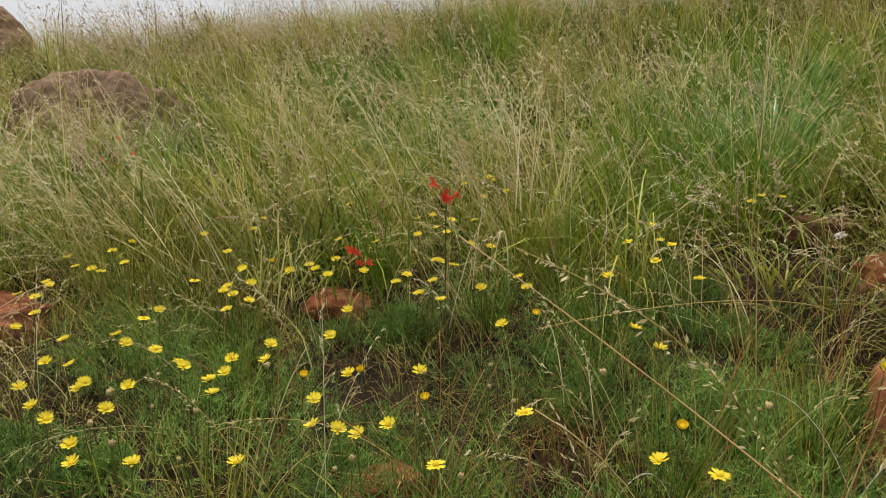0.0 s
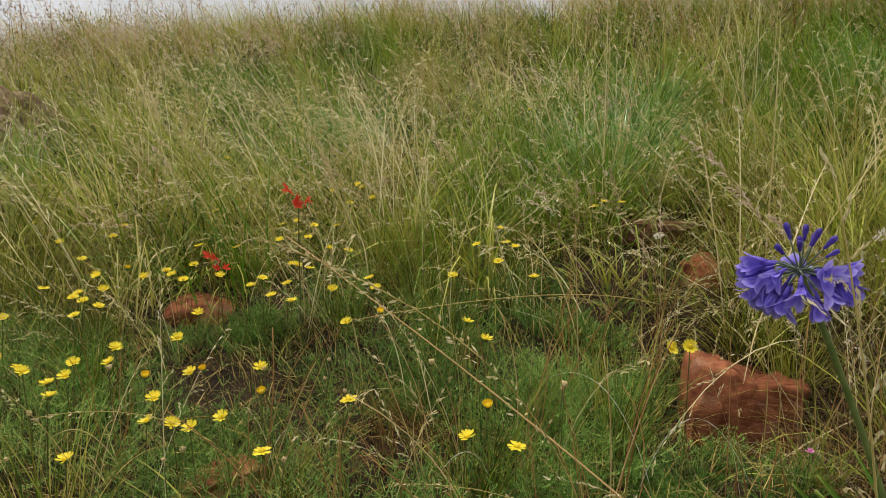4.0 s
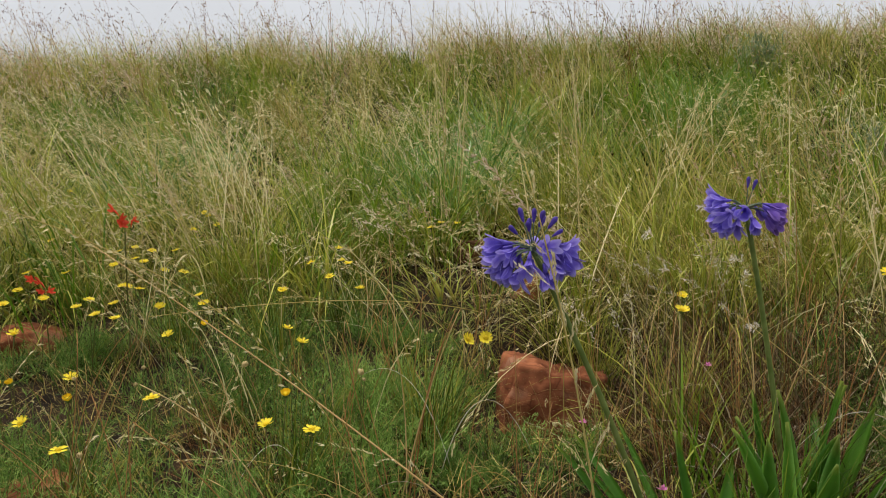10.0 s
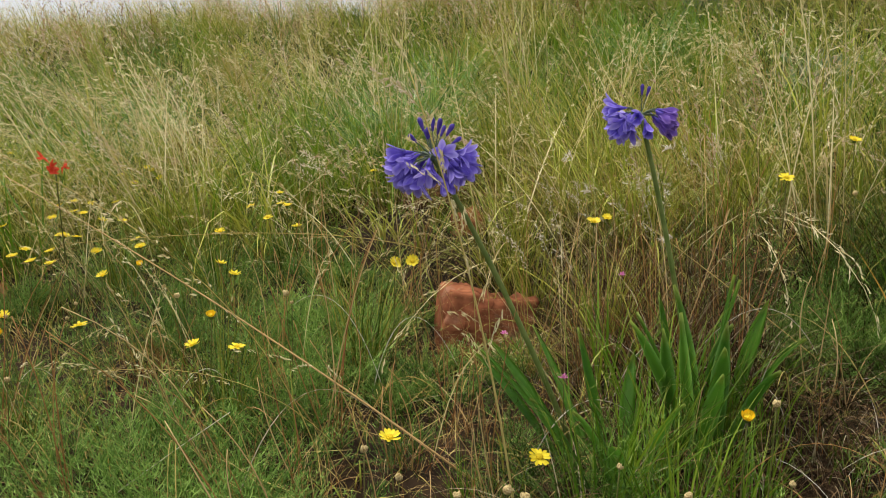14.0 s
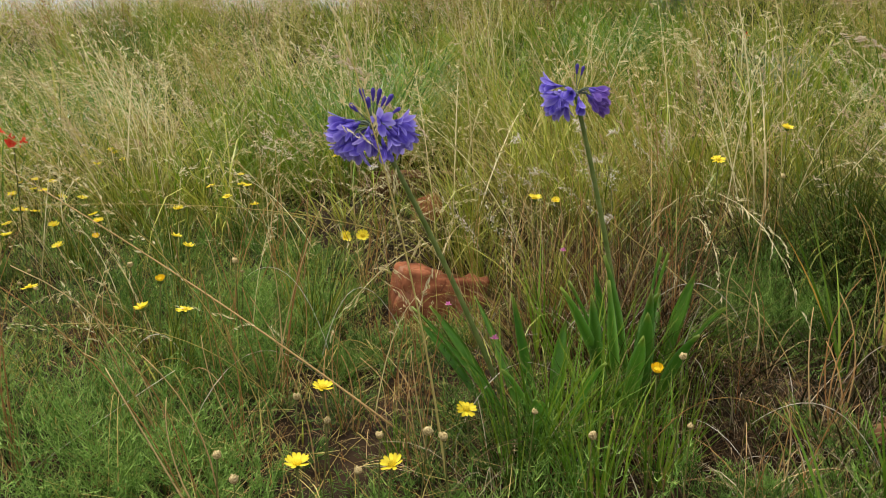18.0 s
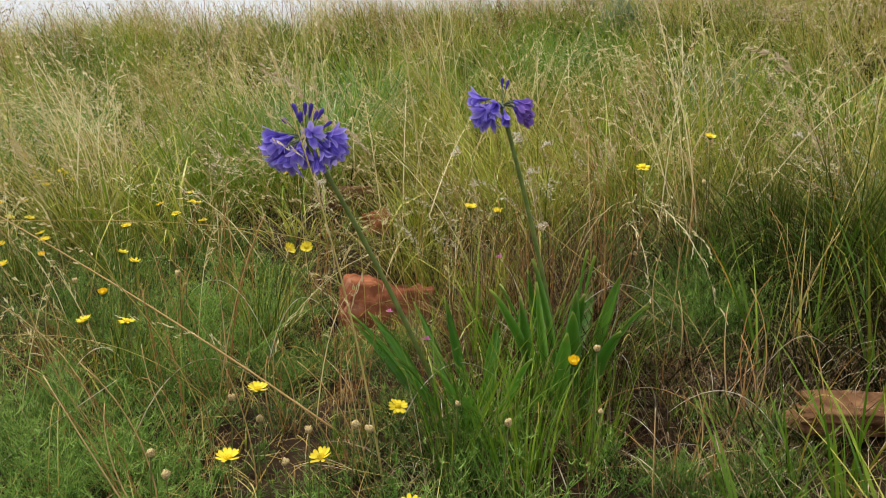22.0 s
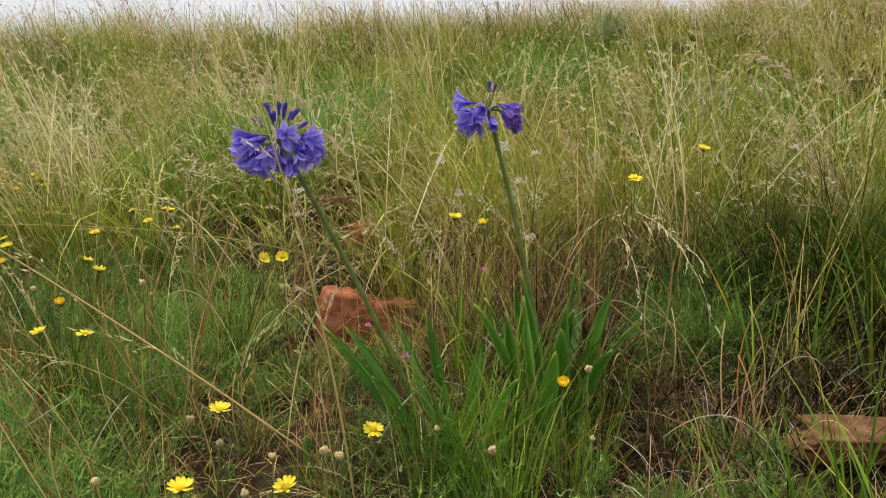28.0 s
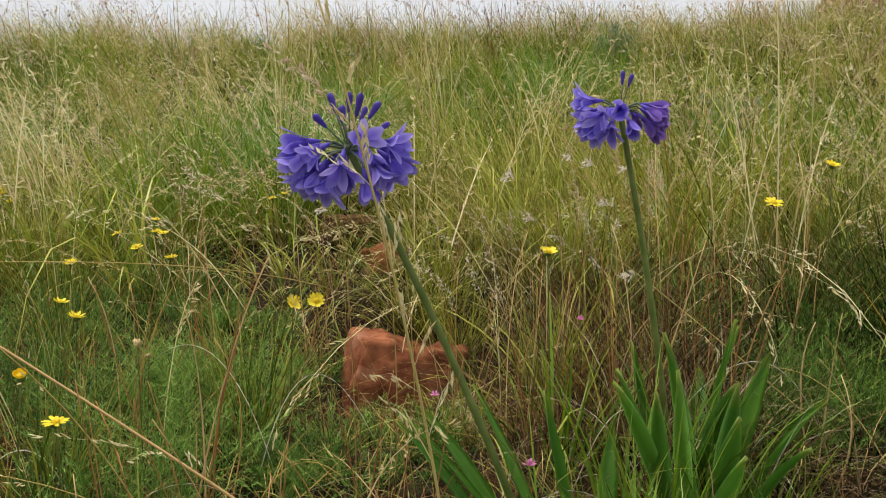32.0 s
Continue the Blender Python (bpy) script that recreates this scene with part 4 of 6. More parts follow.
# ---- scarlet and pink flowers ----
def scarlet_flower_mesh(seed):
    """A hooded funnel of five uneven petals."""
    rnd = random.Random(seed)
    bm = bmesh.new()
    tube(bm, bezier((0, 0, 0), (0.004, 0, 0.012), (0.012, 0, 0.022), 5), [0.0012, 0.0016, 0.0022, 0.0028, 0.0034, 0.0042], 7)
    for k in range(5):
        a = k * 1.257 + rnd.uniform(-0.15, 0.15)
        d = Vector((0.55, math.cos(a) * 0.8, math.sin(a) * 0.8)).normalized()
        sd = d.cross(Vector((1, 0, 0))).normalized()
        rows = []
        big = 1.3 if k == 1 else rnd.uniform(0.8, 1.05)
        for i in range(5):
            s = i / 4
            p = Vector((0.012, 0, 0.021)) + d * 0.02 * s * big + Vector((0.006 * s * s, 0, 0))
            w = 0.0052 * big * math.sin(0.35 + s * 2.5)
            rows.append([bm.verts.new(p + sd * w * e + Vector((0.0012 * abs(e), 0, 0))) for e in (-1, 0, 1)])
        for q, r in zip(rows, rows[1:]):
            for j in range(2):
                bm.faces.new((q[j], q[j + 1], r[j + 1], r[j]))
    return mesh_of("flower", bm, REDP)


scarlets = [scarlet_flower_mesh(k) for k in range(3)]


def scarlet_plant(x, y, z, offsets, label):
    p = tagged(new("scarlet_wildflower"), label, "flower", "scarlet flowers")
    g = gz(x, y)
    p.location = (x, y, g)
    bm = bmesh.new()
    tube(bm, bezier((0.01, 0.01, -0.01), (0.0, 0.02, (z - g) * 0.5), (0, 0, z - g), 8), [0.0016] * 9, 6)
    part("stem", bm, STALK, p)
    for n, (dx, dz, rot, sc) in enumerate(offsets):
        share("flower", scarlets[n % 3], p, pose(dx, -0.004 * n, z - g + dz, rot * 0.3, -20, rot) @ Matrix.Scale(sc * 0.78, 4))


scarlet_plant(0.065, 1.70, 0.562, [(-0.012, 0.010, 200, 0.95), (-0.004, 0.0, 320, 1.0), (0.008, -0.014, 290, 1.0), (0.014, -0.016, 10, 0.85)], "scarlet funnel-shaped wildflower spike behind yellow daisies")
scarlet_plant(-0.128, 1.855, 0.388, [(-0.010, 0.012, 250, 0.85), (0.002, 0.0, 200, 0.9), (0.012, -0.008, 330, 0.95), (0.006, -0.012, 280, 0.7)], "scarlet funnel-shaped wildflower spike beside the red hump")
scarlet_plant(-1.33, 3.70, 0.54, [(-0.03, 0.04, 250, 1.3), (0.02, -0.02, 300, 1.2)], "pale scarlet wildflower spike in dry grass")
scarlet_plant(-1.45, 3.75, 0.48, [(-0.02, 0.0, 250, 1.2), (0.02, -0.02, 300, 1.1)], "pale scarlet wildflower spike in dry grass")
scarlet_plant(4.36, 3.66, 1.25, [(0.0, 0.0, 250, 2.0), (0.03, -0.03, 300, 1.8)], "single scarlet wildflower up the slope")


def pink_mesh():
    bm = bmesh.new()
    for k in range(9):
        a, e = k * 2.4, 0.2 + 0.12 * k
        d = Vector((math.cos(a) * math.cos(e), math.sin(a) * math.cos(e), math.sin(e)))
        sd = d.cross(Vector((0, 0, 1))).normalized()
        r = [[bm.verts.new(d * 0.0075 * s + sd * w * q) for q in (-1, 1)] for s, w in ((0.1, 0.0006), (0.6, 0.002), (1.0, 0.0009))]
        for u, v in zip(r, r[1:]):
            bm.faces.new((u[0], u[1], v[1], v[0]))
    return mesh_of("blossom", bm, PINKP)


pink = pink_mesh()
for x, y, z in ((1.033, 0.875, 0.367), (0.814, 0.912, 0.275), (0.743, 0.602, 0.30)):
    p = tagged(new("pink_wildflower"), "tiny magenta-pink wildflower on a thread-thin stalk", "flower", "pink flowers")
    hgt = z - gz(x, y)
    p.location = (x, y, gz(x, y))
    share("stem", stem_mesh(hgt, (0.01, 0.01), STALK, 0.0006), p, Matrix())
    share("blossom", pink, p, Matrix.Translation((0, 0, hgt)))

# ---- grass ----
KEEP_LOW = [((0.25, 0.30), (0.95, 1.24), 0.18, 0.42), ((0.75, 1.35), (1.25, 2.15), 0.15, 0.42), ((0.35, 0.25), (0.84, 0.96), 0.10, 0.65), ((-0.06, 1.35), (-0.27, 2.12), 0.2, 0.5), ((0.6, 0.05), (1.22, 0.24), 0.12, 0.8), ((0.95, 0.25), (1.44, 0.66), 0.22, 0.45), ((0.62, 1.55), (1.2, 2.2), 0.2, 0.42),
            ((-0.6, 1.2), (-1.1, 2.0), 0.2, 0.55)]
BLOCKS = [(0.95, 2.12, 0.23), (0.99, 1.36, 0.16), (1.235, 1.93, 0.12), (1.30, 0.27, 0.05), (1.24, 2.27, 0.14), (-0.27, 2.16, 0.12), (-1.13, 2.13, 0.12), (-1.92, 4.85, 0.36), (-4.1, 7.45, 0.4)]
EYES = np.array([row[1][:2] for row in PATH])


def low_factor(x, y):
    f = np.ones_like(x)
    for (ax, ay), (bx, by), rad, k in KEEP_LOW:
        dx, dy = bx - ax, by - ay
        t = np.clip(((x - ax) * dx + (y - ay) * dy) / (dx * dx + dy * dy), 0, 1)
        d = np.hypot(x - ax - t * dx, y - ay - t * dy)
        f = np.minimum(f, k + (1 - k) * np.clip((d - rad * 0.6) / (rad * 0.6), 0, 1))
    return f


def off_blocks(x, y):
    ok = np.ones_like(x, bool)
    for bx, by, r in BLOCKS:
        ok &= np.hypot(x - bx, y - by) > r * 0.9
    return ok


def path_gap(x, y):
    return np.min(np.hypot(x[:, None] - EYES[None, ::4, 0], y[:, None] - EYES[None, ::4, 1]), 1)


def wave(x, y, k, seed):
    """Smooth patchiness between 0 and 1."""
    a = np.sin(x * k + 1.7 * seed) * np.cos(y * k * 0.9 - seed) + 0.6 * np.sin((x + y) * k * 1.9 + seed * 2.3) + 0.4 * np.cos((x - 1.3 * y) * k * 3.1 + seed)
    return np.clip(0.5 + 0.33 * a, 0, 1)


def sward(x, y):
    """Height of the leafy sward."""
    r = np.hypot(x, y)
    tall = np.maximum(np.clip((r - 2.1) / 0.8, 0, 1), np.clip((x - 0.8) / 0.3, 0, 1) * np.clip((y - 0.3) / 0.4, 0, 1))
    return (0.135 + 0.14 * tall + 0.07 * np.clip((r - 3) / 3, 0, 1)) * low_factor(x, y)


def scatter(n, r0, r1, a0=-40, a1=72, power=1.0):
    """Random places in a sector seen from the walk, denser near by when power is above 1."""
    u = RNG.uniform(0, 1, n) ** power
    r = np.sqrt(r0 * r0 + u * (r1 * r1 - r0 * r0))
    a = np.radians(RNG.uniform(a0, a1, n))
    return r * np.sin(a), r * np.cos(a)


def rooted(x, y, sink=0.008):
    return np.stack([x, y, ground_z(x, y) - sink], -1)


def clumped(n, r0, r1, size, per, a0=-40, a1=72, power=1.0):
    """Places gathered into tussocks: x, y, and the direction away from the tussock's middle."""
    cx, cy = scatter(max(1, n // per), r0, r1, a0, a1, power)
    i = RNG.integers(0, len(cx), n)
    ox, oy = RNG.normal(0, size, n), RNG.normal(0, size, n)
    return cx[i] + ox, cy[i] + oy, np.arctan2(oy, ox), np.hypot(ox, oy) / size, i


def hollows(x, y):
    """Shaded dips between swathes, the size of a stride."""
    return np.clip(3.2 * wave(x, y, 2.4, 17.0) - 0.15, 0.12, 1)


def gaps(x, y):
    """Thin spots between the tussocks, where shade and soil show."""
    k = np.where(np.hypot(x, y) < 2.7, 9.0, 4.5)
    return np.clip(2.6 * wave(x, y, k, 11.0) - 0.25, 0.06, 1) * hollows(x, y)


def field(name, n, r0, r1, mat, label, height, width, size, per, seg, lean=(0.05, 0.5), bend=(0.2, 1.3), power=1.0, patch=None, a0=-40, a1=72, shift=0.0):
    x, y, az, out, tuft = clumped(n, r0, r1, size, per, a0, a1, power)
    ok = off_blocks(x, y) & (path_gap(x, y) > 0.42) & (RNG.uniform(0, 1, len(x)) < gaps(x, y))
    if patch:
        ok &= RNG.uniform(0, 1, len(x)) < patch(x, y)
    x, y, az, out, tuft = x[ok], y[ok], az[ok], out[ok], tuft[ok]
    m, k = len(x), max(1, n // per)
    tone = np.clip(RNG.uniform(-0.1, 0.9, k)[tuft] * 0.65 + RNG.uniform(0, 0.5, m) + shift, 0, 1)
    h = sward(x, y) * RNG.uniform(height[0], height[1], m) * RNG.uniform(0.55, 1.45, k)[tuft]
    wind = (np.pi + RNG.normal(0, 1.0, k))[tuft] + RNG.normal(0, 0.35, m)
    az = np.where(RNG.uniform(0, 1, m) < 0.45, wind, az + RNG.normal(0, 0.5, m))
    rib = Ribbons()
    rib.blades(rooted(x, y), h, az, RNG.uniform(*lean, m) * np.clip(0.4 + 0.5 * out, 0, 1.5), RNG.uniform(*bend, m) * RNG.uniform(0.5, 1.4, k)[tuft], RNG.uniform(*width, m), tone, seg)
    return stuff(name, rib, mat, label, "grass")


def dryness(x, y):
    return np.maximum(0.25 + 0.75 * wave(x, y, 1.3, 2.0), 0.8 * (np.hypot(x, y) > 5.0) * (x < 3.0)) * (1 - 0.85 * swathe(x, y))


def greenness(x, y):
    return 1.0 - 0.6 * wave(x, y, 1.3, 2.0)


SWATHES = [((1.15, 2.75), (2.3, 5.0), 0.42), ((-0.1, 3.4), (0.4, 4.3), 0.38), ((-1.6, 3.0), (-1.2, 3.6), 0.35), ((3.1, 3.4), (3.9, 4.6), 0.6), ((2.6, 1.7), (3.2, 1.9), 0.35), ((-0.3, 5.6), (1.0, 6.2), 0.4)]


def swathe(x, y):
    """One inside the long fresh-green streaks, nought outside."""
    f = np.zeros_like(x)
    for (ax, ay), (bx, by), rad in SWATHES:
        dx, dy = bx - ax, by - ay
        t = np.clip(((x - ax) * dx + (y - ay) * dy) / (dx * dx + dy * dy), 0, 1)
        d = np.hypot(x - ax - t * dx, y - ay - t * dy) + 0.12 * np.sin(9 * x + 7 * y)
        f = np.maximum(f, np.clip(1.6 - d / rad, 0, 1))
    return f


def lush(x, y):
    """Fresh green swathes."""
    return np.clip(0.07 + swathe(x, y), 0, 1)


def russet_patch(x, y):
    return (1 - shade_pit(x, y)) * np.clip(0.15 + 0.85 * (wave(x, y, 2.1, 8.0) > 0.5) * (x > 0.2) + 0.6 * (x > 0.95) * (y < 1.1), 0, 1)


def strap_clump(x, y):
    """One round the agapanthus leaves, where little other grass grows."""
    return np.clip(1.7 - np.hypot((x - 1.05) / 0.34, (y - 0.58) / 0.30), 0, 1)


def all_over(x, y):
    return np.ones_like(x)


def meadow(x, y):
    """Thinner grass where the feathery daisy leaves take over."""
    return np.where((np.hypot(x, y) < 1.75) & (x < 0.62), 0.32, 1.0) * np.where((x > 0.75) & (y < 1.9), 0.22, 1.0) * (1 - 0.85 * strap_clump(x, y)) * (1 - 0.9 * corner(x, y)) * (1 - shade_pit(x, y)) * greenness(x, y)


def near_dry(x, y):
    return dryness(x, y) * (1 - 0.8 * strap_clump(x, y)) * np.where((x > 0.75) & (y < 1.5), 0.3, np.where(np.hypot(x, y) < 1.6, 0.3, 0.95)) * (1 - 0.9 * corner(x, y)) * (1 - shade_pit(x, y))


def right_side(x, y):
    return np.where((np.hypot(x - 1.65, y - 0.62) < 0.55), 0.22, 1.0) * (1 - 0.8 * strap_clump(x, y)) * np.where((x > 1.15) & (y < 1.35), 0.38, 1.0) * np.clip(0.1 + 1.2 * np.clip((x - 0.7) / 0.25, 0, 1) * np.clip((y - 0.45) / 0.3, 0.25, 1) + 0.5 * (np.hypot(x, y) > 1.9), 0, 1)


def thatch_patch(x, y):
    return (1 - 0.8 * shade_pit(x, y)) * np.clip(1.5 - np.hypot((x - 1.3) / 0.6, (y - 0.55) / 0.8), 0, 1)


def tufts(name, n, per, r0, r1, mat, label, height, width, spread, seg, lean, bend, patch=None, shift=0.0, a0=-42, a1=72, wind=0.35, gap=0.45, power=1.0):
    """Fountain-shaped tussocks: each has its own height, tone and leaning side."""
    x, y = scatter(n, r0, r1, a0, a1, power)
    ok = off_blocks(x, y) & (path_gap(x, y) > gap) & (shade_pit(x, y) < 0.5)
    if patch:
        ok &= RNG.uniform(0, 1, n) < patch(x, y)
    x, y = x[ok], y[ok]
    k = len(x)
    big = RNG.uniform(0.6, 1.35, k) * low_factor(x, y) * crest(x, y)
    i = np.repeat(np.arange(k), per)
    m = k * per
    sp = spread * RNG.uniform(0.6, 1.4, k)[i]
    ox, oy = RNG.normal(0, 1, m), RNG.normal(0, 1, m)
    out = np.hypot(ox, oy)
    az = np.where(RNG.uniform(0, 1, m) < wind, (np.pi + RNG.normal(0, 0.9, k))[i] + RNG.normal(0, 0.4, m), np.arctan2(oy, ox) + RNG.normal(0, 0.5, m))
    tone = np.clip(RNG.uniform(-0.15, 0.85, k)[i] * 0.7 + RNG.uniform(0, 0.45, m) + shift, 0, 1)
    px, py = x[i] + ox * sp, y[i] + oy * sp
    rib = Ribbons()
    rib.blades(rooted(px, py), RNG.uniform(*height, m) * big[i], az, RNG.uniform(*lean, m) * np.clip(0.25 + 0.6 * out, 0, 1.5), RNG.uniform(*bend, m) * RNG.uniform(0.5, 1.4, k)[i], RNG.uniform(*width, m), tone, seg)
    return stuff(name, rib, mat, label, "grass")


def crest(x, y):
    """Grass stands a little taller along the crest."""
    return 1 + 0.10 * np.clip((np.hypot(x, y) - 5.5) / 2.0, 0, 1) * np.clip((4.5 - x) / 1.5, 0, 1)


def dip(x, y):
    """Open, shaded dips on the slope."""
    return np.clip(3.0 * wave(x, y, 2.1, 17.0) - 0.3, 0.0, 1) * np.where(np.hypot(x - 1.0, y - 2.15) < 0.28, 0.1, 1) * (1 - 0.85 * swathe(x, y))


def shade_pit(x, y):
    """Sparsely grown spot in front of the slab, where near-black ground stands in for shade."""
    return ((x > 1.08) & (x < 1.7) & (y < 0.26) & (y > -0.3)).astype(float)


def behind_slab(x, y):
    """Tussock feet between the slab and the tall grass, where dark blades paint shade."""
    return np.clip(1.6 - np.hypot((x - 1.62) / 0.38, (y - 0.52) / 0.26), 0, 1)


def corner(x, y):
    """The tangled ground by the slab."""
    return np.clip(1.5 - np.hypot((x - 1.25) / 0.42, (y - 0.34) / 0.45), 0, 1)


field("near_green_grass", 30000, 0.5, 2.7, GREEN, "fine green grass with yellowing tips", (0.5, 1.6), (0.0016, 0.0038), 0.028, 34, 6, (0.05, 0.8), (0.2, 2.0), patch=meadow, a1=100)
field("near_dry_grass", 34000, 0.5, 2.7, STRAW, "dry straw-coloured grass leaning in the wind", (0.5, 1.6), (0.0009, 0.0019), 0.045, 26, 6, (0.1, 1.1), (0.0, 2.2), patch=near_dry, a1=100)
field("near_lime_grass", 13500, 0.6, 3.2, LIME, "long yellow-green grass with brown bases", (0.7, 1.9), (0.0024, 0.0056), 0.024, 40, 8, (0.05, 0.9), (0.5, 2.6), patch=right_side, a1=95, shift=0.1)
field("russet_grass", 20000, 0.5, 2.7, RUSSET, "russet dry grass bases and thin stems", (0.4, 1.2), (0.0009, 0.0018), 0.045, 34, 6, (0.05, 0.9), (0.0, 1.6), patch=russet_patch, a1=100)
field("brown_thatch", 16000, 0.6, 2.2, THATCH, "brown matted thatch of old grass, darkened for shade", (0.45, 1.1), (0.0012, 0.0026), 0.05, 30, 6, (0.3, 1.3), (0.2, 2.2), patch=thatch_patch, a0=20, a1=112)
# dark under-layers that paint the shade between the tufts
field("under_grass", 30000, 0.5, 3.4, UNDER, "old leaf bases under the sward, near-black to stand in for shade", (0.2, 0.55), (0.003, 0.007), 0.06, 40, 3, (0.1, 0.9), (0.1, 1.2), patch=all_over, a1=112)
tufts("slope_under_grass", 2100, 20, 2.6, 9.6, UNDER, "old leaf bases under the slope grass, near-black to stand in for shade", (0.1, 0.22), (0.008, 0.016), 0.12, 2, (0.1, 1.0), (0.1, 1.2), wind=0.1)
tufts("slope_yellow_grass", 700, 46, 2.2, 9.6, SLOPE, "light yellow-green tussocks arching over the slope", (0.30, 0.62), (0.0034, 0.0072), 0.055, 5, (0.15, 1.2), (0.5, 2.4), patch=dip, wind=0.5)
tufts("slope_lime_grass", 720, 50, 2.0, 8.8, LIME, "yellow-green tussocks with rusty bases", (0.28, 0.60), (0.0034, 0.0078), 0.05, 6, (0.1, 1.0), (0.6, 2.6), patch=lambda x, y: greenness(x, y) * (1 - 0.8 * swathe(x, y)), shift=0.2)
tufts("slope_green_grass", 560, 46, 2.1, 9.4, GREEN, "green tussocks up the slope", (0.24, 0.50), (0.0035, 0.0085), 0.06, 5, (0.1, 1.0), (0.3, 2.2), patch=lambda x, y: dip(x, y) * np.clip(0.2 + 1.1 * wave(x, y, 3.1, 5.0), 0, 1), shift=-0.05)
tufts("slope_fresh_grass", 1500, 56, 2.0, 8.2, FRESH, "bright fresh green grass swathes", (0.3, 0.56), (0.0035, 0.0075), 0.07, 4, (0.1, 1.0), (0.5, 2.6), patch=lush, shift=0.15)
tufts("slope_dry_grass", 660, 46, 2.2, 9.8, STRAW, "pale dry tussocks up the slope", (0.36, 0.74), (0.0018, 0.0038), 0.055, 5, (0.25, 1.2), (0.1, 1.6), patch=dryness, shift=0.2, wind=0.7)
tufts("dark_green_tussocks", 50, 80, 1.7, 2.5, GREEN, "tall dark green tussocks with dry bases", (0.3, 0.5), (0.0022, 0.005), 0.035, 7, (0.1, 0.9), (0.4, 2.2), shift=-0.3, a0=62, a1=86, wind=0.2)
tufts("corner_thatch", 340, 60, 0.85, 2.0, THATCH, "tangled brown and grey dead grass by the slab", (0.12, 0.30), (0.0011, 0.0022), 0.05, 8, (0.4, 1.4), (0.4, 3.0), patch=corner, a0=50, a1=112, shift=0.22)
tufts("corner_green_grass", 140, 26, 0.85, 2.0, GREEN, "dark green tufts tangled in dead grass", (0.12, 0.28), (0.0014, 0.003), 0.02, 6, (0.05, 0.9), (0.2, 2.2), patch=corner, a0=50, a1=112, shift=-0.1)
# extra near-black blades standing in for the shade inside the tussocks
tufts("shaded_dead_grass", 420, 40, 1.1, 2.4, UNDER, "dead leaves deep in the tussocks by the slab, coloured as shade", (0.14, 0.30), (0.002, 0.005), 0.05, 5, (0.1, 0.9), (0.2, 1.8), patch=behind_slab, a0=45, a1=112)
tufts("brown_shade_grass", 430, 44, 1.2, 2.4, THATCH, "brown dead grass at the feet of the tussocks, darkened for shade", (0.14, 0.30), (0.0012, 0.0026), 0.05, 6, (0.2, 1.2), (0.2, 2.2), patch=lambda x, y: np.clip(1.5 - np.hypot((x - 1.5) / 0.5, (y - 1.0) / 0.45), 0, 1) * (np.hypot(x - 1.46, y - 0.76) > 0.2), shift=0.12, a0=38, a1=80)
tufts("corner_bleached_grass", 150, 9, 0.85, 1.9, BLEACH, "bleached curling dead blades by the slab", (0.1, 0.26), (0.0012, 0.0022), 0.05, 8, (0.3, 1.4), (0.2, 2.8), patch=corner, a0=40, a1=112)


# litter: fallen stems and curled dead leaves on the soil
def litter():
    x, y = scatter(9000, 0.5, 3.0)
    ok = (path_gap(x, y) > 0.4) & (corner(x, y) < 0.3)
    x, y = x[ok], y[ok]
    n = len(x)
    rib = Ribbons()
    root = rooted(x, y, -0.004)
    root[:, 2] += RNG.uniform(0, 0.06, n)
    rib.blades(root, RNG.uniform(0.03, 0.14, n), RNG.uniform(0, 6.28, n), RNG.uniform(0.9, 1.6, n), RNG.uniform(-0.8, 1.2, n), RNG.uniform(0.0008, 0.002, n), RNG.uniform(0, 1, n), 5)
    return stuff("grass_litter", rib, STRAW, "curled dead grass and fallen stems on the soil", "litter")


litter()


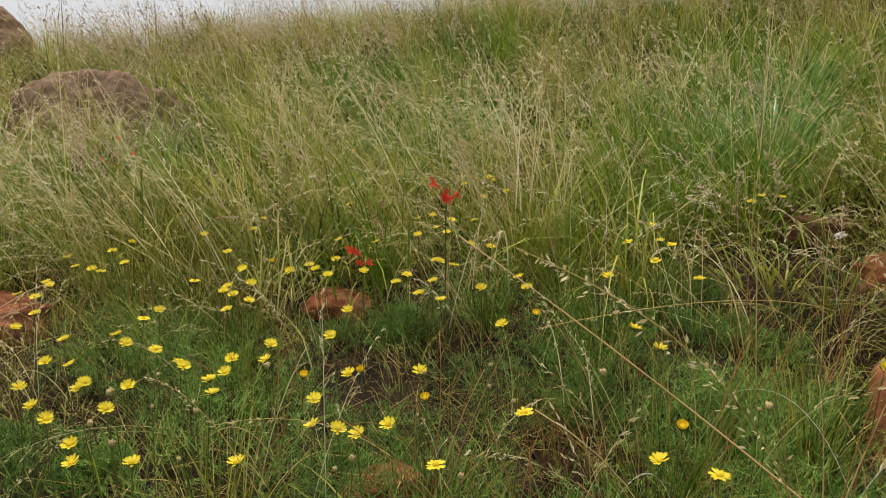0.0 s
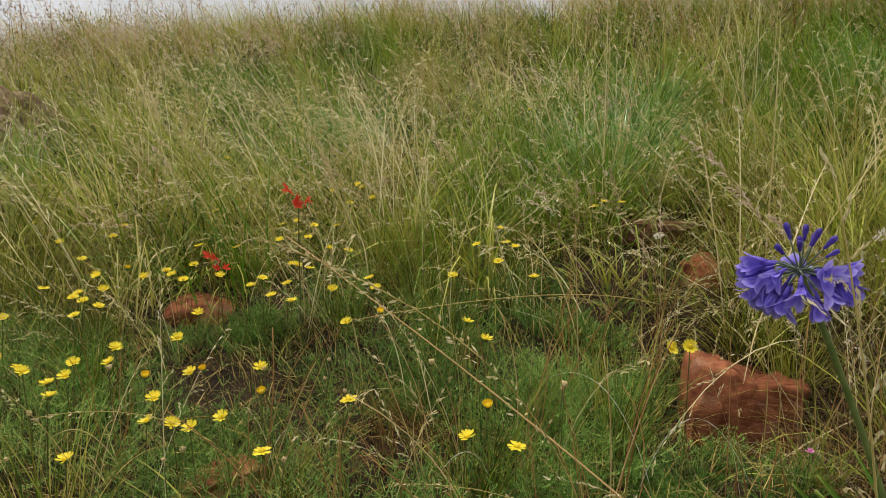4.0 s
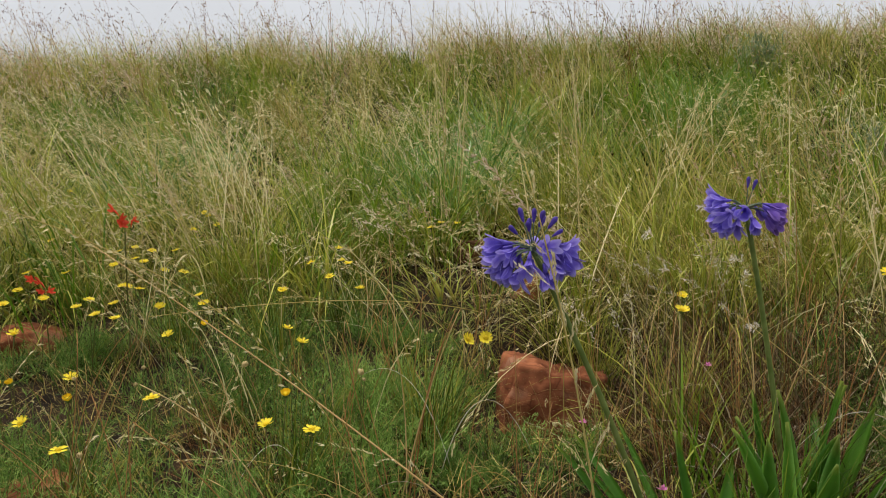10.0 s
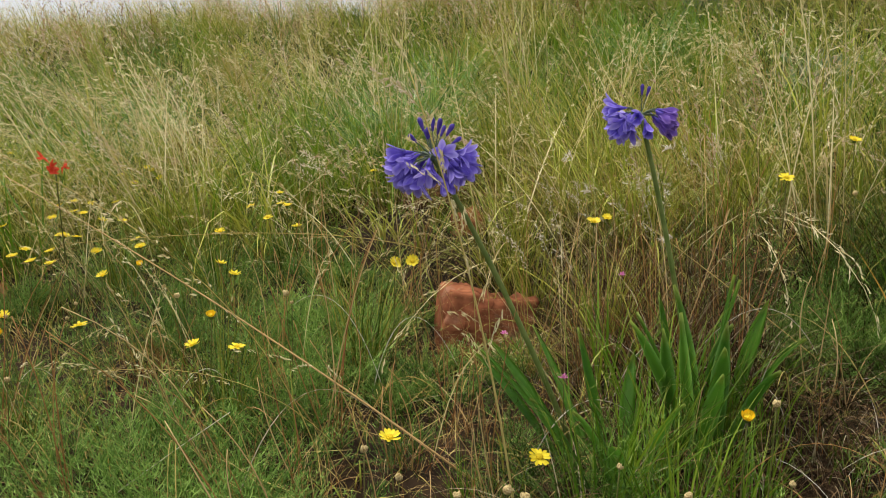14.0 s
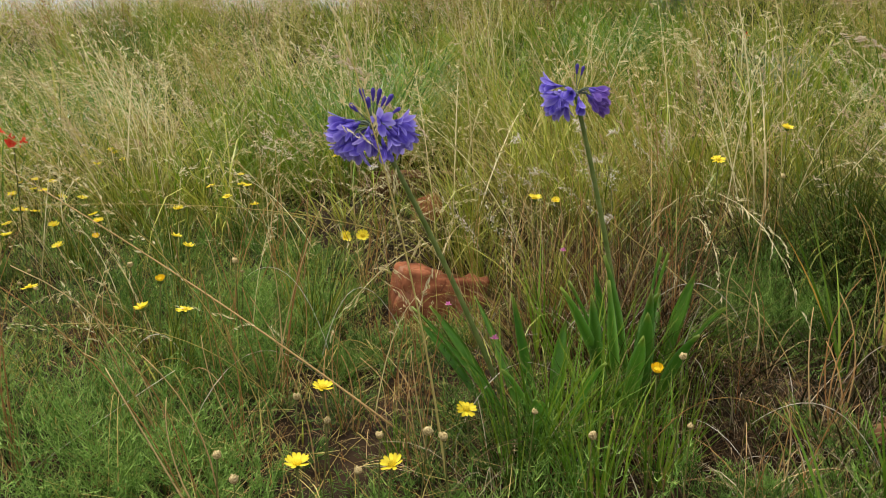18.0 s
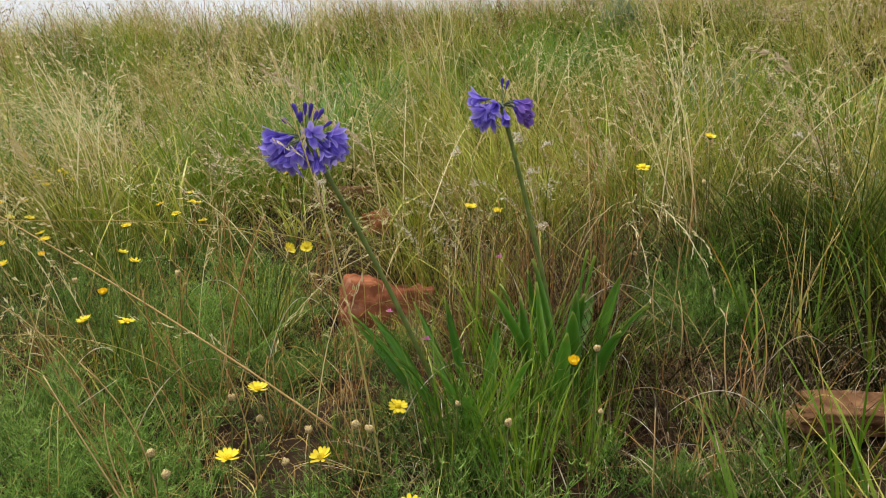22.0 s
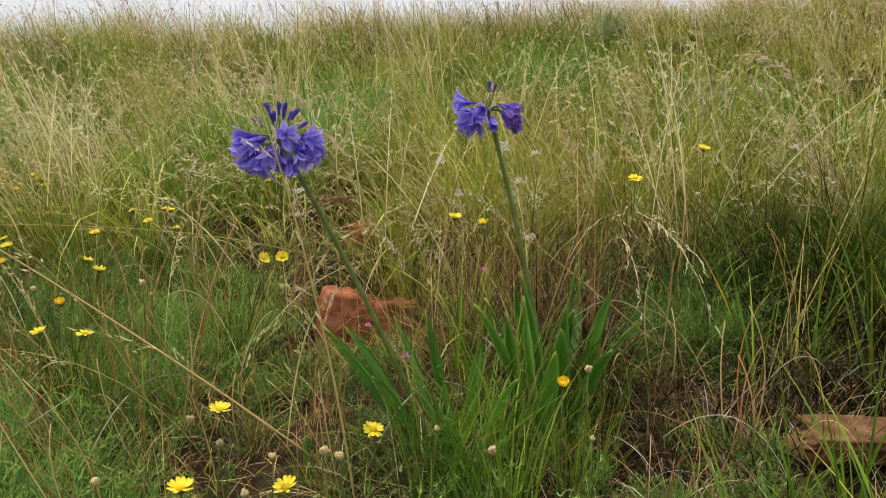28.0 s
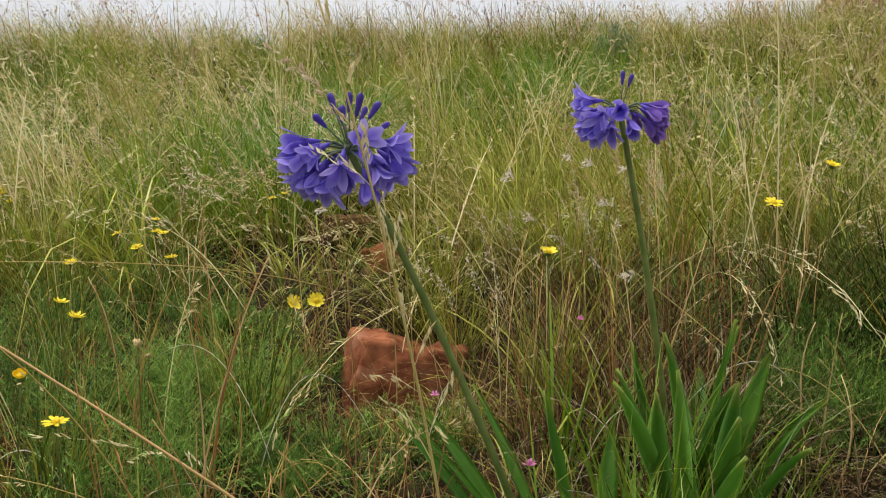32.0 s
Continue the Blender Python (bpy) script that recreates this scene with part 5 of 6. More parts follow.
# feathery daisy foliage
def feathery(name, sprigs, where, label, hgt, shift=0.0):
    x, y, az = where(sprigs)
    ok = (path_gap(x, y) > 0.36) & (np.hypot(x - 0.99, y - 1.36) > 0.15) & (wave(x, y, 10.0, 14.0) > 0.37) & (shade_pit(x, y) < 0.5)
    x, y, az = x[ok], y[ok], az[ok] + RNG.normal(0, 0.5, int(ok.sum()))
    n = len(x)
    h = RNG.uniform(*hgt, n) * np.maximum(low_factor(x, y), 0.5) * (0.55 + 0.9 * wave(x, y, 13.0, 3.0))
    rib = Ribbons()
    tone = np.clip(wave(x, y, 6.0, 4.0) * 0.5 + RNG.uniform(-0.1, 0.5, n) + shift, 0, 1)
    line = rib.curves(rooted(x, y), h, az, RNG.uniform(0.05, 1.0, n), RNG.uniform(-0.5, 0.9, n), 6)
    rib.along(line, np.full(n, 0.0014), az, tone, RNG.uniform(-0.9, 0.9, n))
    # pinnae in two rows along each leaf, every one forked near its end
    pairs = 8
    f = np.linspace(1.3, 5.8, pairs)[None, :] + RNG.uniform(-0.15, 0.15, (n, pairs))
    i = np.minimum(f.astype(int), 5)
    w = (f - i)[..., None]
    rows = np.arange(n)[:, None]
    p = line[rows, i] * (1 - w) + line[rows, i + 1] * w
    tan = line[rows, i + 1] - line[rows, i]
    tan /= np.linalg.norm(tan, axis=-1, keepdims=True)
    roll = RNG.uniform(-0.8, 0.8, n)
    flat = np.stack([-np.sin(az), np.cos(az), np.zeros(n)], -1)[:, None, :] * np.cos(roll)[:, None, None] + np.cross(tan, np.stack([-np.sin(az), np.cos(az), np.zeros(n)], -1)[:, None, :]) * np.sin(roll)[:, None, None]
    size = (np.sin(np.linspace(0.7, 2.75, pairs))[None, :] * RNG.uniform(0.020, 0.036, (n, 1)))[..., None]
    hue = np.clip(np.repeat(tone, pairs) + 0.3 * (np.tile(np.linspace(0, 1, pairs), n) - 0.4), 0, 1)
    for sign in (-1, 1):
        d = tan * 0.75 + flat * sign * 0.75 + RNG.normal(0, 0.18, (n, pairs, 3))
        tip = p + d * size
        tip[..., 2] += 0.12 * size[..., 0]
        knee = p + d * size * 0.5
        for a, b, c in ((p, knee - np.array([0, 0, 0.001]), tip), (knee, knee + (tan * 0.6 + flat * sign * 0.1) * size * 0.28, knee + (tan * 0.8 + flat * sign * 0.1) * size * 0.55),
                        (knee, knee + (flat * sign * 0.7 - tan * 0.1) * size * 0.25, knee + (flat * sign * 0.8 + tan * 0.1) * size * 0.5)):
            q = np.stack([a, b, c], 2).reshape(-1, 3, 3)
            m = len(q)
            rib.along(q, RNG.uniform(0.0011, 0.0019, m), RNG.uniform(0, 6.28, m), np.clip(hue + RNG.normal(0, 0.12, m), 0, 1), None, 3.0, 0.9)
    return stuff(name, rib, FEATHER, label, "foliage")


def bunches(x, y, per, size):
    i = np.repeat(np.arange(len(x)), per)
    ox, oy = RNG.normal(0, size, len(i)), RNG.normal(0, size, len(i))
    return x[i] + ox, y[i] + oy, np.arctan2(oy, ox)


def feather_near(n):
    x, y = RNG.uniform(-1.0, 1.05, n // 20), RNG.uniform(0.25, 1.9, n // 20)
    ok = (wave(x, y, 3.3, 6.0) > 0.22) & (x + 0.3 * y < 0.98 + 0.3 * (y > 0.8)) & (np.hypot(x, y) > 0.5)
    return bunches(x[ok], y[ok], 20, 0.026)


def feather_right(n):
    return bunches(1.46 + RNG.normal(0, 0.10, n // 16), 0.76 + RNG.normal(0, 0.08, n // 16), 16, 0.035)


def feather_corner(n):
    return bunches(RNG.uniform(0.84, 1.22, n // 14), RNG.uniform(0.08, 0.44, n // 14), 14, 0.03)


def feather_patch(n):
    x, y = RNG.uniform(-1.4, 1.3, n // 14), RNG.uniform(1.6, 2.6, n // 14)
    ok = (wave(x, y, 2.6, 3.0) > 0.45) & (np.hypot(x - 1.0, y - 2.15) > 0.25)
    return bunches(x[ok], y[ok], 14, 0.04)


feathery("feathery_foliage", 9400, feather_near, "blue-green feathery daisy leaves close to the ground", (0.08, 0.21), -0.02)
# lowered leaf tone stands in for the shade of the tall tussocks
feathery("feathery_foliage", 1000, feather_right, "feathery green bush of daisy leaves beside dry grass", (0.14, 0.34), -0.18)
feathery("feathery_foliage", 420, feather_corner, "feathery green leaves tangled in dead grass", (0.08, 0.17), -0.1)
feathery("feathery_foliage", 900, feather_patch, "feathery daisy leaves round the red hump", (0.06, 0.14))


# seeding stems
def seeding(name, n, r0, r1, mat, label, height, spread, size, count, start=0.6, lean=(0.0, 0.45), bend=(0.1, 1.0), width=(0.0008, 0.0014), patch=None, seg=8, droop=0.4, gap=0.75, per=9, tall=False, comb=0, reach=0.03):
    x, y, az, out, tuft = clumped(n, r0, r1, 0.02 + 0.022 * r0, per)
    ok = off_blocks(x, y) & (path_gap(x, y) > gap)
    if patch:
        ok &= RNG.uniform(0, 1, len(x)) < patch(x, y)
    x, y, tuft = x[ok], y[ok], tuft[ok]
    m, k = len(x), max(1, n // per)
    az = np.where(RNG.uniform(0, 1, k) < 0.65, np.pi + RNG.normal(0, 0.7, k), RNG.uniform(0, 6.28, k))[tuft] + RNG.normal(0, 0.5, m)
    slant = RNG.uniform(0.6, 1.7, k)[tuft]
    rib = Ribbons()
    line = rib.curves(rooted(x, y), RNG.uniform(*height, m) * RNG.uniform(0.75, 1.15, k)[tuft] * (1 if tall else crest(x, y)), az, RNG.uniform(*lean, m) * slant, RNG.uniform(*bend, m) * slant, seg)
    tone = RNG.uniform(0, 1, m)
    rib.along(line, RNG.uniform(*width, m), az, tone, None, 4.0, 0.9)
    if comb:
        rib.combs(line, comb, reach, size, tone, start, 0.55, max(3, count // comb))
    else:
        rib.panicles(line, count, RNG.uniform(*spread, m), size, tone, start, droop)
    return stuff(name, rib, mat, label, "grass")


seeding("seeding_grass_near", 560, 1.0, 2.8, PANICLE, "tan seeding grass stems with open panicles", (0.28, 0.50), (0.005, 0.018), 0.0078, 42, 0.55, (0.1, 0.9), (0.1, 1.4), width=(0.0011, 0.002), comb=8, reach=0.030, patch=lambda x, y: np.where((x < 0.75) & (np.hypot(x, y) < 1.7), 0.25, 1.0) * np.where((x > 0.7) & (y < 1.0), 0.0, 1.0))
seeding("arching_seed_grass", 900, 1.8, 5.0, PANICLE, "long pale grass stems arching over with combs of seed", (0.5, 0.85), (0.006, 0.018), 0.012, 44, 0.55, (0.25, 1.0), (0.4, 1.5), width=(0.0018, 0.0032), seg=10, gap=1.1, comb=9, reach=0.055)
seeding("seeding_grass_slope", 1400, 2.8, 9.6, PANICLE, "tan seeding grass stems with open panicles", (0.45, 0.8), (0.008, 0.028), 0.017, 30, 0.5, (0.2, 1.0), (0.3, 1.6), width=(0.002, 0.0036), comb=6, reach=0.06)
seeding("tall_straw_grass", 420, 1.9, 4.0, PANICLE, "tall pale straw stems leaning across the green grass", (0.60, 0.92), (0.01, 0.02), 0.012, 60, 0.5, (0.3, 0.8), (0.1, 0.7), width=(0.0026, 0.0042), seg=10, gap=1.2, per=5, comb=10, reach=0.06, patch=lambda x, y: (low_factor(x, y) > 0.8) * np.where(x > 1.3, 0.45, 1.0))
seeding("pink_plume_grass", 8200, 3.4, 9.6, PLUME, "hazy pinkish plume grass near the crest", (0.40, 0.62), (0.016, 0.045), 0.020, 24, 0.45, (0.1, 0.7), (0.2, 1.2), width=(0.0016, 0.0026), seg=6, patch=lambda x, y: np.clip((0.10 + 0.9 * (np.hypot(x, y) > 6.2) + 0.7 * (x < -0.3)) * np.clip(2.4 * wave(x, y, 1.6, 9.0) - 0.4, 0.15, 1), 0, 1), comb=6, reach=0.05)
seeding("plume_grass_mid", 420, 2.0, 4.4, PLUME, "pale fluffy plume grass", (0.3, 0.5), (0.012, 0.028), 0.009, 60, 0.65, (0.0, 0.7), (0.2, 1.3), patch=lambda x, y: 0.7 * (wave(x, y, 2.2, 21.0) > 0.55), comb=10, reach=0.028)
seeding("tall_dark_grass", 460, 5.5, 9.0, RUSSET, "tall dark seed stems standing against the sky", (0.7, 1.15), (0.02, 0.08), 0.020, 30, 0.6, (0.0, 0.35), (0.0, 1.0), (0.0024, 0.004), per=3, tall=True, patch=lambda x, y: np.where(x > 4.5, 0.3, 1.0))


def plume_group(name, spots, mat, label, height, spread, size, count, each, scatter_by):
    """A few named groups of seed heads that stand out."""
    x, y, _ = bunches(np.array([p[0] for p in spots]), np.array([p[1] for p in spots]), each, scatter_by)
    m = len(x)
    az = np.pi * 0.9 + RNG.normal(0, 0.7, m)
    rib = Ribbons()
    line = rib.curves(rooted(x, y), RNG.uniform(*height, m), az, RNG.uniform(0.0, 0.5, m), RNG.uniform(0.2, 1.2, m), 9)
    tone = RNG.uniform(0.2, 1, m)
    rib.along(line, RNG.uniform(0.0010, 0.0016, m), az, tone * 0.5, None, 4.0, 0.9)
    rib.panicles(line, count, RNG.uniform(*spread, m), size, tone, 0.72, 0.3)
    return stuff(name, rib, mat, label, "grass")


plume_group("white_seed_grass", [(1.18, 1.25), (1.30, 1.45), (1.42, 1.28), (1.44, 1.26), (1.62, 1.32), (1.9, 1.5), (2.02, 0.72), (2.36, 1.02)], BLEACH, "small whitish seed heads on fine grass", (0.26, 0.36), (0.010, 0.020), 0.0075, 40, 5, 0.04)
plume_group("pink_seed_grass", [(2.88, 1.5), (3.37, 2.03), (1.69, 3.93), (1.56, 4.16), (1.54, 4.3), (1.37, 2.42), (0.18, 4.09), (-0.3, 2.94), (0.86, 2.0), (0.98, 2.3), (1.15, 2.55), (0.6, 2.6), (1.5, 3.2), (1.75, 3.4), (0.35, 3.0), (-0.4, 3.1), (-1.2, 2.4), (0.95, 1.75)], PLUME, "dry pinkish seed heads over a bare hollow", (0.28, 0.44), (0.012, 0.026), 0.010, 46, 6, 0.07)

plume_group("fluffy_seed_grass", [(2.0, 0.78), (2.36, 1.02), (1.9, 0.62), (2.9, 1.5), (3.3, 2.0), (1.62, 3.9)], PLUME, "fluffy pinkish-white seed plumes beside dark tussocks", (0.36, 0.5), (0.014, 0.03), 0.009, 60, 5, 0.07)


# ---- tussocks ----
def tussock_proto(name, mat, n, height, width, spread, lean, bend, label, stalks, dry=0, seg=6):
    rib = Ribbons()
    ox, oy = RNG.normal(0, spread, n), RNG.normal(0, spread, n)
    az = np.arctan2(oy, ox) + RNG.normal(0, 0.6, n)
    rib.blades(np.stack([ox, oy, np.full(n, -0.012)], -1), RNG.uniform(*height, n), az, RNG.uniform(*lean, n), RNG.uniform(*bend, n), RNG.uniform(*width, n), RNG.uniform(0, 1, n), seg)
    ob = tagged(new(name, rib.mesh(name, mat)), label, "grass tuft", name.replace("_", " ") + "s")
    if dry:
        rib = Ribbons()
        ox, oy = RNG.normal(0, spread, dry), RNG.normal(0, spread, dry)
        rib.blades(np.stack([ox, oy, np.full(dry, -0.012)], -1), RNG.uniform(*height, dry) * 0.9, np.arctan2(oy, ox) + RNG.normal(0, 0.8, dry), RNG.uniform(0.2, 0.9, dry), RNG.uniform(0.3, 1.8, dry), RNG.uniform(0.0009, 0.0017, dry), RNG.uniform(0, 1, dry), seg)
        share("straw_tuft", rib.mesh("straw_tuft", STRAW), ob, Matrix(), "dry straw blades")
    for k in range(stalks):
        rib = Ribbons()
        a = RNG.uniform(0, 6.28, 1)
        line = rib.curves(np.array([[0.01 * math.cos(a[0]), 0.01 * math.sin(a[0]), -0.01]]), RNG.uniform(1.2, 1.6, 1) * height[1], a, RNG.uniform(0.05, 0.35, 1), RNG.uniform(0.2, 0.9, 1), 10)
        rib.along(line, np.array([0.0011]), a, np.array([0.6]), None, 4.0, 0.9)
        rib.panicles(line, 46, np.array([0.010]), 0.0055, np.array([0.6]), 0.62)
        share("seed_stalk", rib.mesh("seed_stalk", PANICLE), ob, Matrix(), "tan seed stalk")
    return ob


def spread_tussocks(protos, spots, rnd, low=0.8, high=1.2):
    for n, (x, y) in enumerate(spots):
        p = protos[n % len(protos)]
        s = rnd.uniform(low, high) * float(low_factor(np.array([x]), np.array([y]))[0])
        m = pose(x, y, gz(x, y), rnd.uniform(-6, 6), rnd.uniform(-6, 6), rnd.uniform(0, 360)) @ Matrix.Scale(s, 4)
        if n < len(protos):
            p.matrix_basis = m
        else:
            c = copy_thing(p, m)
            c.matrix_basis = m


def spots(n, r0, r1, a0, a1, gap, seed, keep=None):
    """Well-spaced places in a sector, clear of the stones and the walk."""
    rnd, got = random.Random(seed), []
    for _ in range(n * 30):
        r, a = math.sqrt(rnd.uniform(r0 * r0, r1 * r1)), radians(rnd.uniform(a0, a1))
        x, y = r * math.sin(a), r * math.cos(a)
        ok = off_blocks(np.array([x]), np.array([y]))[0] and path_gap(np.array([x]), np.array([y]))[0] > 0.62
        ok = ok and (keep is None or keep(x, y)) and float(low_factor(np.array([x]), np.array([y]))[0]) > 0.8
        if ok and all((x - u) ** 2 + (y - v) ** 2 > gap * gap for u, v in got):
            got.append((x, y))
        if len(got) == n:
            break
    return got


leafy = [tussock_proto("leafy_grass_tussock", BROAD, 130, (0.30, 0.62), (0.006, 0.012), 0.06, (0.1, 0.8), (0.4, 2.2), "lush blue-green tussock of broad arching blades", 0, 20, 9) for k in range(3)]
spread_tussocks(leafy, [(1.24, 2.66), (1.40, 2.84), (1.30, 2.78), (1.46, 3.00), (1.16, 2.95), (1.62, 3.22), (1.34, 3.25), (1.85, 3.6), (2.05, 4.0), (3.3, 3.7), (3.55, 4.1), (0.05, 3.55), (0.3, 4.0)], random.Random(8), 0.85, 1.1)
fine = [tussock_proto("fine_grass_tuft", GREEN, 110, (0.14, 0.3), (0.0014, 0.0028), 0.022, (0.05, 0.5), (0.1, 1.2), "fine green grass tuft with a few dry blades", k % 3, 24) for k in range(4)]
golden = [tussock_proto("golden_grass_tuft", STRAW, 110, (0.16, 0.32), (0.0009, 0.0018), 0.026, (0.03, 0.5), (0.1, 1.4), "golden dry grass tuft with arching stems", 2, 0) for k in range(3)]
lime = [tussock_proto("yellow_green_tuft", LIME, 110, (0.18, 0.38), (0.0018, 0.0042), 0.026, (0.03, 0.45), (0.1, 1.6), "yellow-green grass tuft with rusty brown base", k % 2, 26, 7) for k in range(4)]
broad = [tussock_proto("broad_grass_tuft", FRESH, 34, (0.16, 0.36), (0.0034, 0.0066), 0.018, (0.03, 0.4), (0.1, 0.9), "bright green tuft of broad grass blades", 0, 8) for k in range(3)]
spread_tussocks(fine, spots(90, 1.0, 3.4, -38, 66, 0.13, 1, lambda x, y: math.hypot(x - 1.1, y - 0.6) > 0.42), random.Random(1))
spread_tussocks(golden, spots(28, 1.1, 3.6, -38, 80, 0.2, 2, lambda x, y: (x > 0.75 or y > 2.1) and math.hypot(x - 1.65, y - 0.62) > 0.55), random.Random(2))
spread_tussocks(lime, spots(60, 1.05, 3.4, -38, 80, 0.12, 6, lambda x, y: (x > 0.8 or y > 2.1) and math.hypot(x - 1.65, y - 0.62) > 0.55 and math.hypot(x - 1.05, y - 0.6) > 0.36), random.Random(5))
spread_tussocks(broad, [(0.86, 0.50), (0.80, 0.44), (0.96, 0.54), (0.74, 0.52), (1.08, 0.58), (0.92, 0.46), (0.62, 0.66), (1.00, 0.50), (0.88, 0.58), (1.02, 0.62), (0.94, 0.64), (0.82, 0.56)] + spots(16, 1.2, 3.4, -35, 66, 0.3, 3), random.Random(3), 0.65, 0.9)


# ---- single stems that stand out ----
def long_stem(name, points, mat, label, width, seeds, spread, size, start=0.55, tone=0.7):
    """One long seeding stem through given places."""
    a, b, c = points
    line = np.array([[*p] for p in bezier(a, b, c, 24)])[None]
    bm = bmesh.new()
    tube(bm, bezier(a, b, c, 14), [width * 0.5 * (1 - 0.6 * k / 14) for k in range(15)], 5)
    uvl = bm.loops.layers.uv.new("UVMap")
    for f in bm.faces:
        for lp in f.loops:
            lp[uvl].uv = (tone, 0.4)
    ob = tagged(new(name, mesh_of(name, bm, mat)), label, "grass stem", "single grass stems")
    if seeds:
        rib = Ribbons()
        rib.panicles(line, seeds, np.array([spread]), size, np.array([0.6]), start)
        tagged(share("seed_head", rib.mesh("seed_head", PANICLE), ob, Matrix(), "loose tan seed head"), kind="stuff")
    return ob


long_stem("dry_stem", ((0.655, 0.69, 0.13), (0.37, 0.82, 0.38), (0.05, 1.10, 0.57)), CANE, "long rust-brown dry stem leaning across the meadow", 0.0036, 40, 0.012, 0.006, 0.8)
long_stem("dry_stem", ((0.98, 1.72, 0.30), (0.6, 1.38, 0.44), (0.14, 0.97, 0.475)), STRAW, "thin pale stem arching nearly level over the daisies", 0.0024, 50, 0.012, 0.006, 0.6)
branchy = long_stem("seed_stem", ((0.655, 0.56, 0.10), (0.615, 0.56, 0.42), (0.515, 0.555, 0.70)), STRAW, "pale seeding grass stem with loose side branches", 0.0036, 0, 0, 0, tone=0.9)
rib = Ribbons()
rib.combs(np.array([[*q] for q in bezier((0.655, 0.56, 0.10), (0.615, 0.56, 0.42), (0.515, 0.555, 0.70), 24)])[None], 13, 0.085, 0.0085, np.array([0.6]), 0.38, 0.8, 14)
tagged(share("seed_head", rib.mesh("seed_head", PANICLE), branchy, Matrix(), "loose pale seed head of long branches"), kind="stuff")
long_stem("seed_stem", ((0.47, 0.84, 0.12), (0.36, 0.76, 0.50), (0.045, 0.527, 0.655)), STRAW, "pale seeding grass stem bent across the daisies", 0.0022, 110, 0.022, 0.0085, 0.4)
long_stem("bare_stem", ((0.10, 0.89, 0.07), (0.22, 0.853, 0.165), (0.336, 0.817, 0.243)), BLEACH, "straight bleached stem lying over feathery leaves", 0.0024, 0, 0, 0, tone=0.7)
long_stem("bent_stem", ((1.52, 0.62, 0.17), (1.66, 0.60, 0.42), (1.86, 0.66, 0.60)), STRAW, "pale bare stem bent over at the top", 0.0034, 0, 0, 0, tone=0.9)
long_stem("bent_stem", ((1.70, 0.52, 0.19), (1.78, 0.50, 0.36), (1.82, 0.50, 0.43)), STRAW, "short pale bare stem among dark tussocks", 0.0034, 0, 0, 0, tone=0.9)
long_stem("bent_stem", ((1.36, 0.62, 0.16), (1.16, 0.74, 0.36), (1.02, 0.80, 0.47)), STRAW, "pale bare stem leaning over dry grass", 0.0026, 0, 0, 0, tone=0.8)
rnd = random.Random(12)
for n in range(18):
    x, y = rnd.uniform(-0.25, 1.5), rnd.uniform(1.15, 2.3)
    if n < 3:
        x, y = (0.52, 0.10, -0.15)[n], (0.80, 0.95, 1.0)[n]
    reach, rise = rnd.uniform(0.2, 0.42), rnd.uniform(0.2, 0.34)
    g = gz(x, y)
    long_stem("seed_stem", ((x, y, g - 0.01), (x - reach * 0.35, y + rnd.uniform(-0.06, 0.06), g + rise * 1.05), (x - reach, y + rnd.uniform(-0.1, 0.1), g + rise)), STRAW, "pale straw seed stem bent over by the wind", rnd.uniform(0.0012, 0.0019), 50, 0.012, 0.0058, 0.6)
for n in range(12):
    x, y = rnd.uniform(0.36, 0.76), rnd.uniform(0.45, 1.0)
    if math.hypot(x - 0.596, y - 0.70) < 0.05:
        continue
    g, hgt = gz(x, y), rnd.uniform(0.16, 0.32)
    long_stem("russet_stem", ((x, y, g - 0.01), (x + rnd.uniform(-0.02, 0.02), y, g + hgt * 0.5), (x + rnd.uniform(-0.08, 0.05), y + rnd.uniform(-0.03, 0.03), g + hgt)), CANE, "thin rust-red upright grass stem", rnd.uniform(0.0012, 0.0024), 0, 0, 0, tone=rnd.uniform(0, 0.8))


for a, b, c in (((0.80, 1.00, 0.19), (0.80, 0.99, 0.66), (0.61, 0.99, 0.73)), ((0.84, 1.02, 0.2), (0.83, 1.01, 0.6), (0.70, 1.0, 0.66)), ((0.90, 1.0, 0.19), (0.86, 1.0, 0.58), (0.76, 0.99, 0.62)),
                ((1.33, 0.50, 0.16), (1.45, 0.42, 0.72), (1.33, 0.55, 0.74)), ((1.47, 0.30, 0.16), (1.46, 0.36, 0.62), (1.53, 0.33, 0.64)), ((1.52, 0.34, 0.16), (1.50, 0.36, 0.50), (1.47, 0.38, 0.55))):
    stem = long_stem("plume_stem", (a, b, c), STRAW, "thin stem bent under a pinkish fluffy seed plume", 0.0018, 0, 0, 0, tone=0.7)
    rib = Ribbons()
    rib.combs(np.array([[*q] for q in bezier(a, b, c, 24)])[None], 14, 0.022, 0.008, np.array([0.7]), 0.74, 0.5, 9)
    tagged(share("seed_plume", rib.mesh("seed_plume", PLUME), stem, Matrix(), "pinkish fluffy seed plume"), kind="stuff")


long_stem("dry_stem", ((1.31, 0.265, 0.14), (1.345, 0.272, 0.36), (1.41, 0.282, 0.70)), CANE, "tall rust-red dry cane beside the slab", 0.0052, 0, 0, 0, tone=0.1)
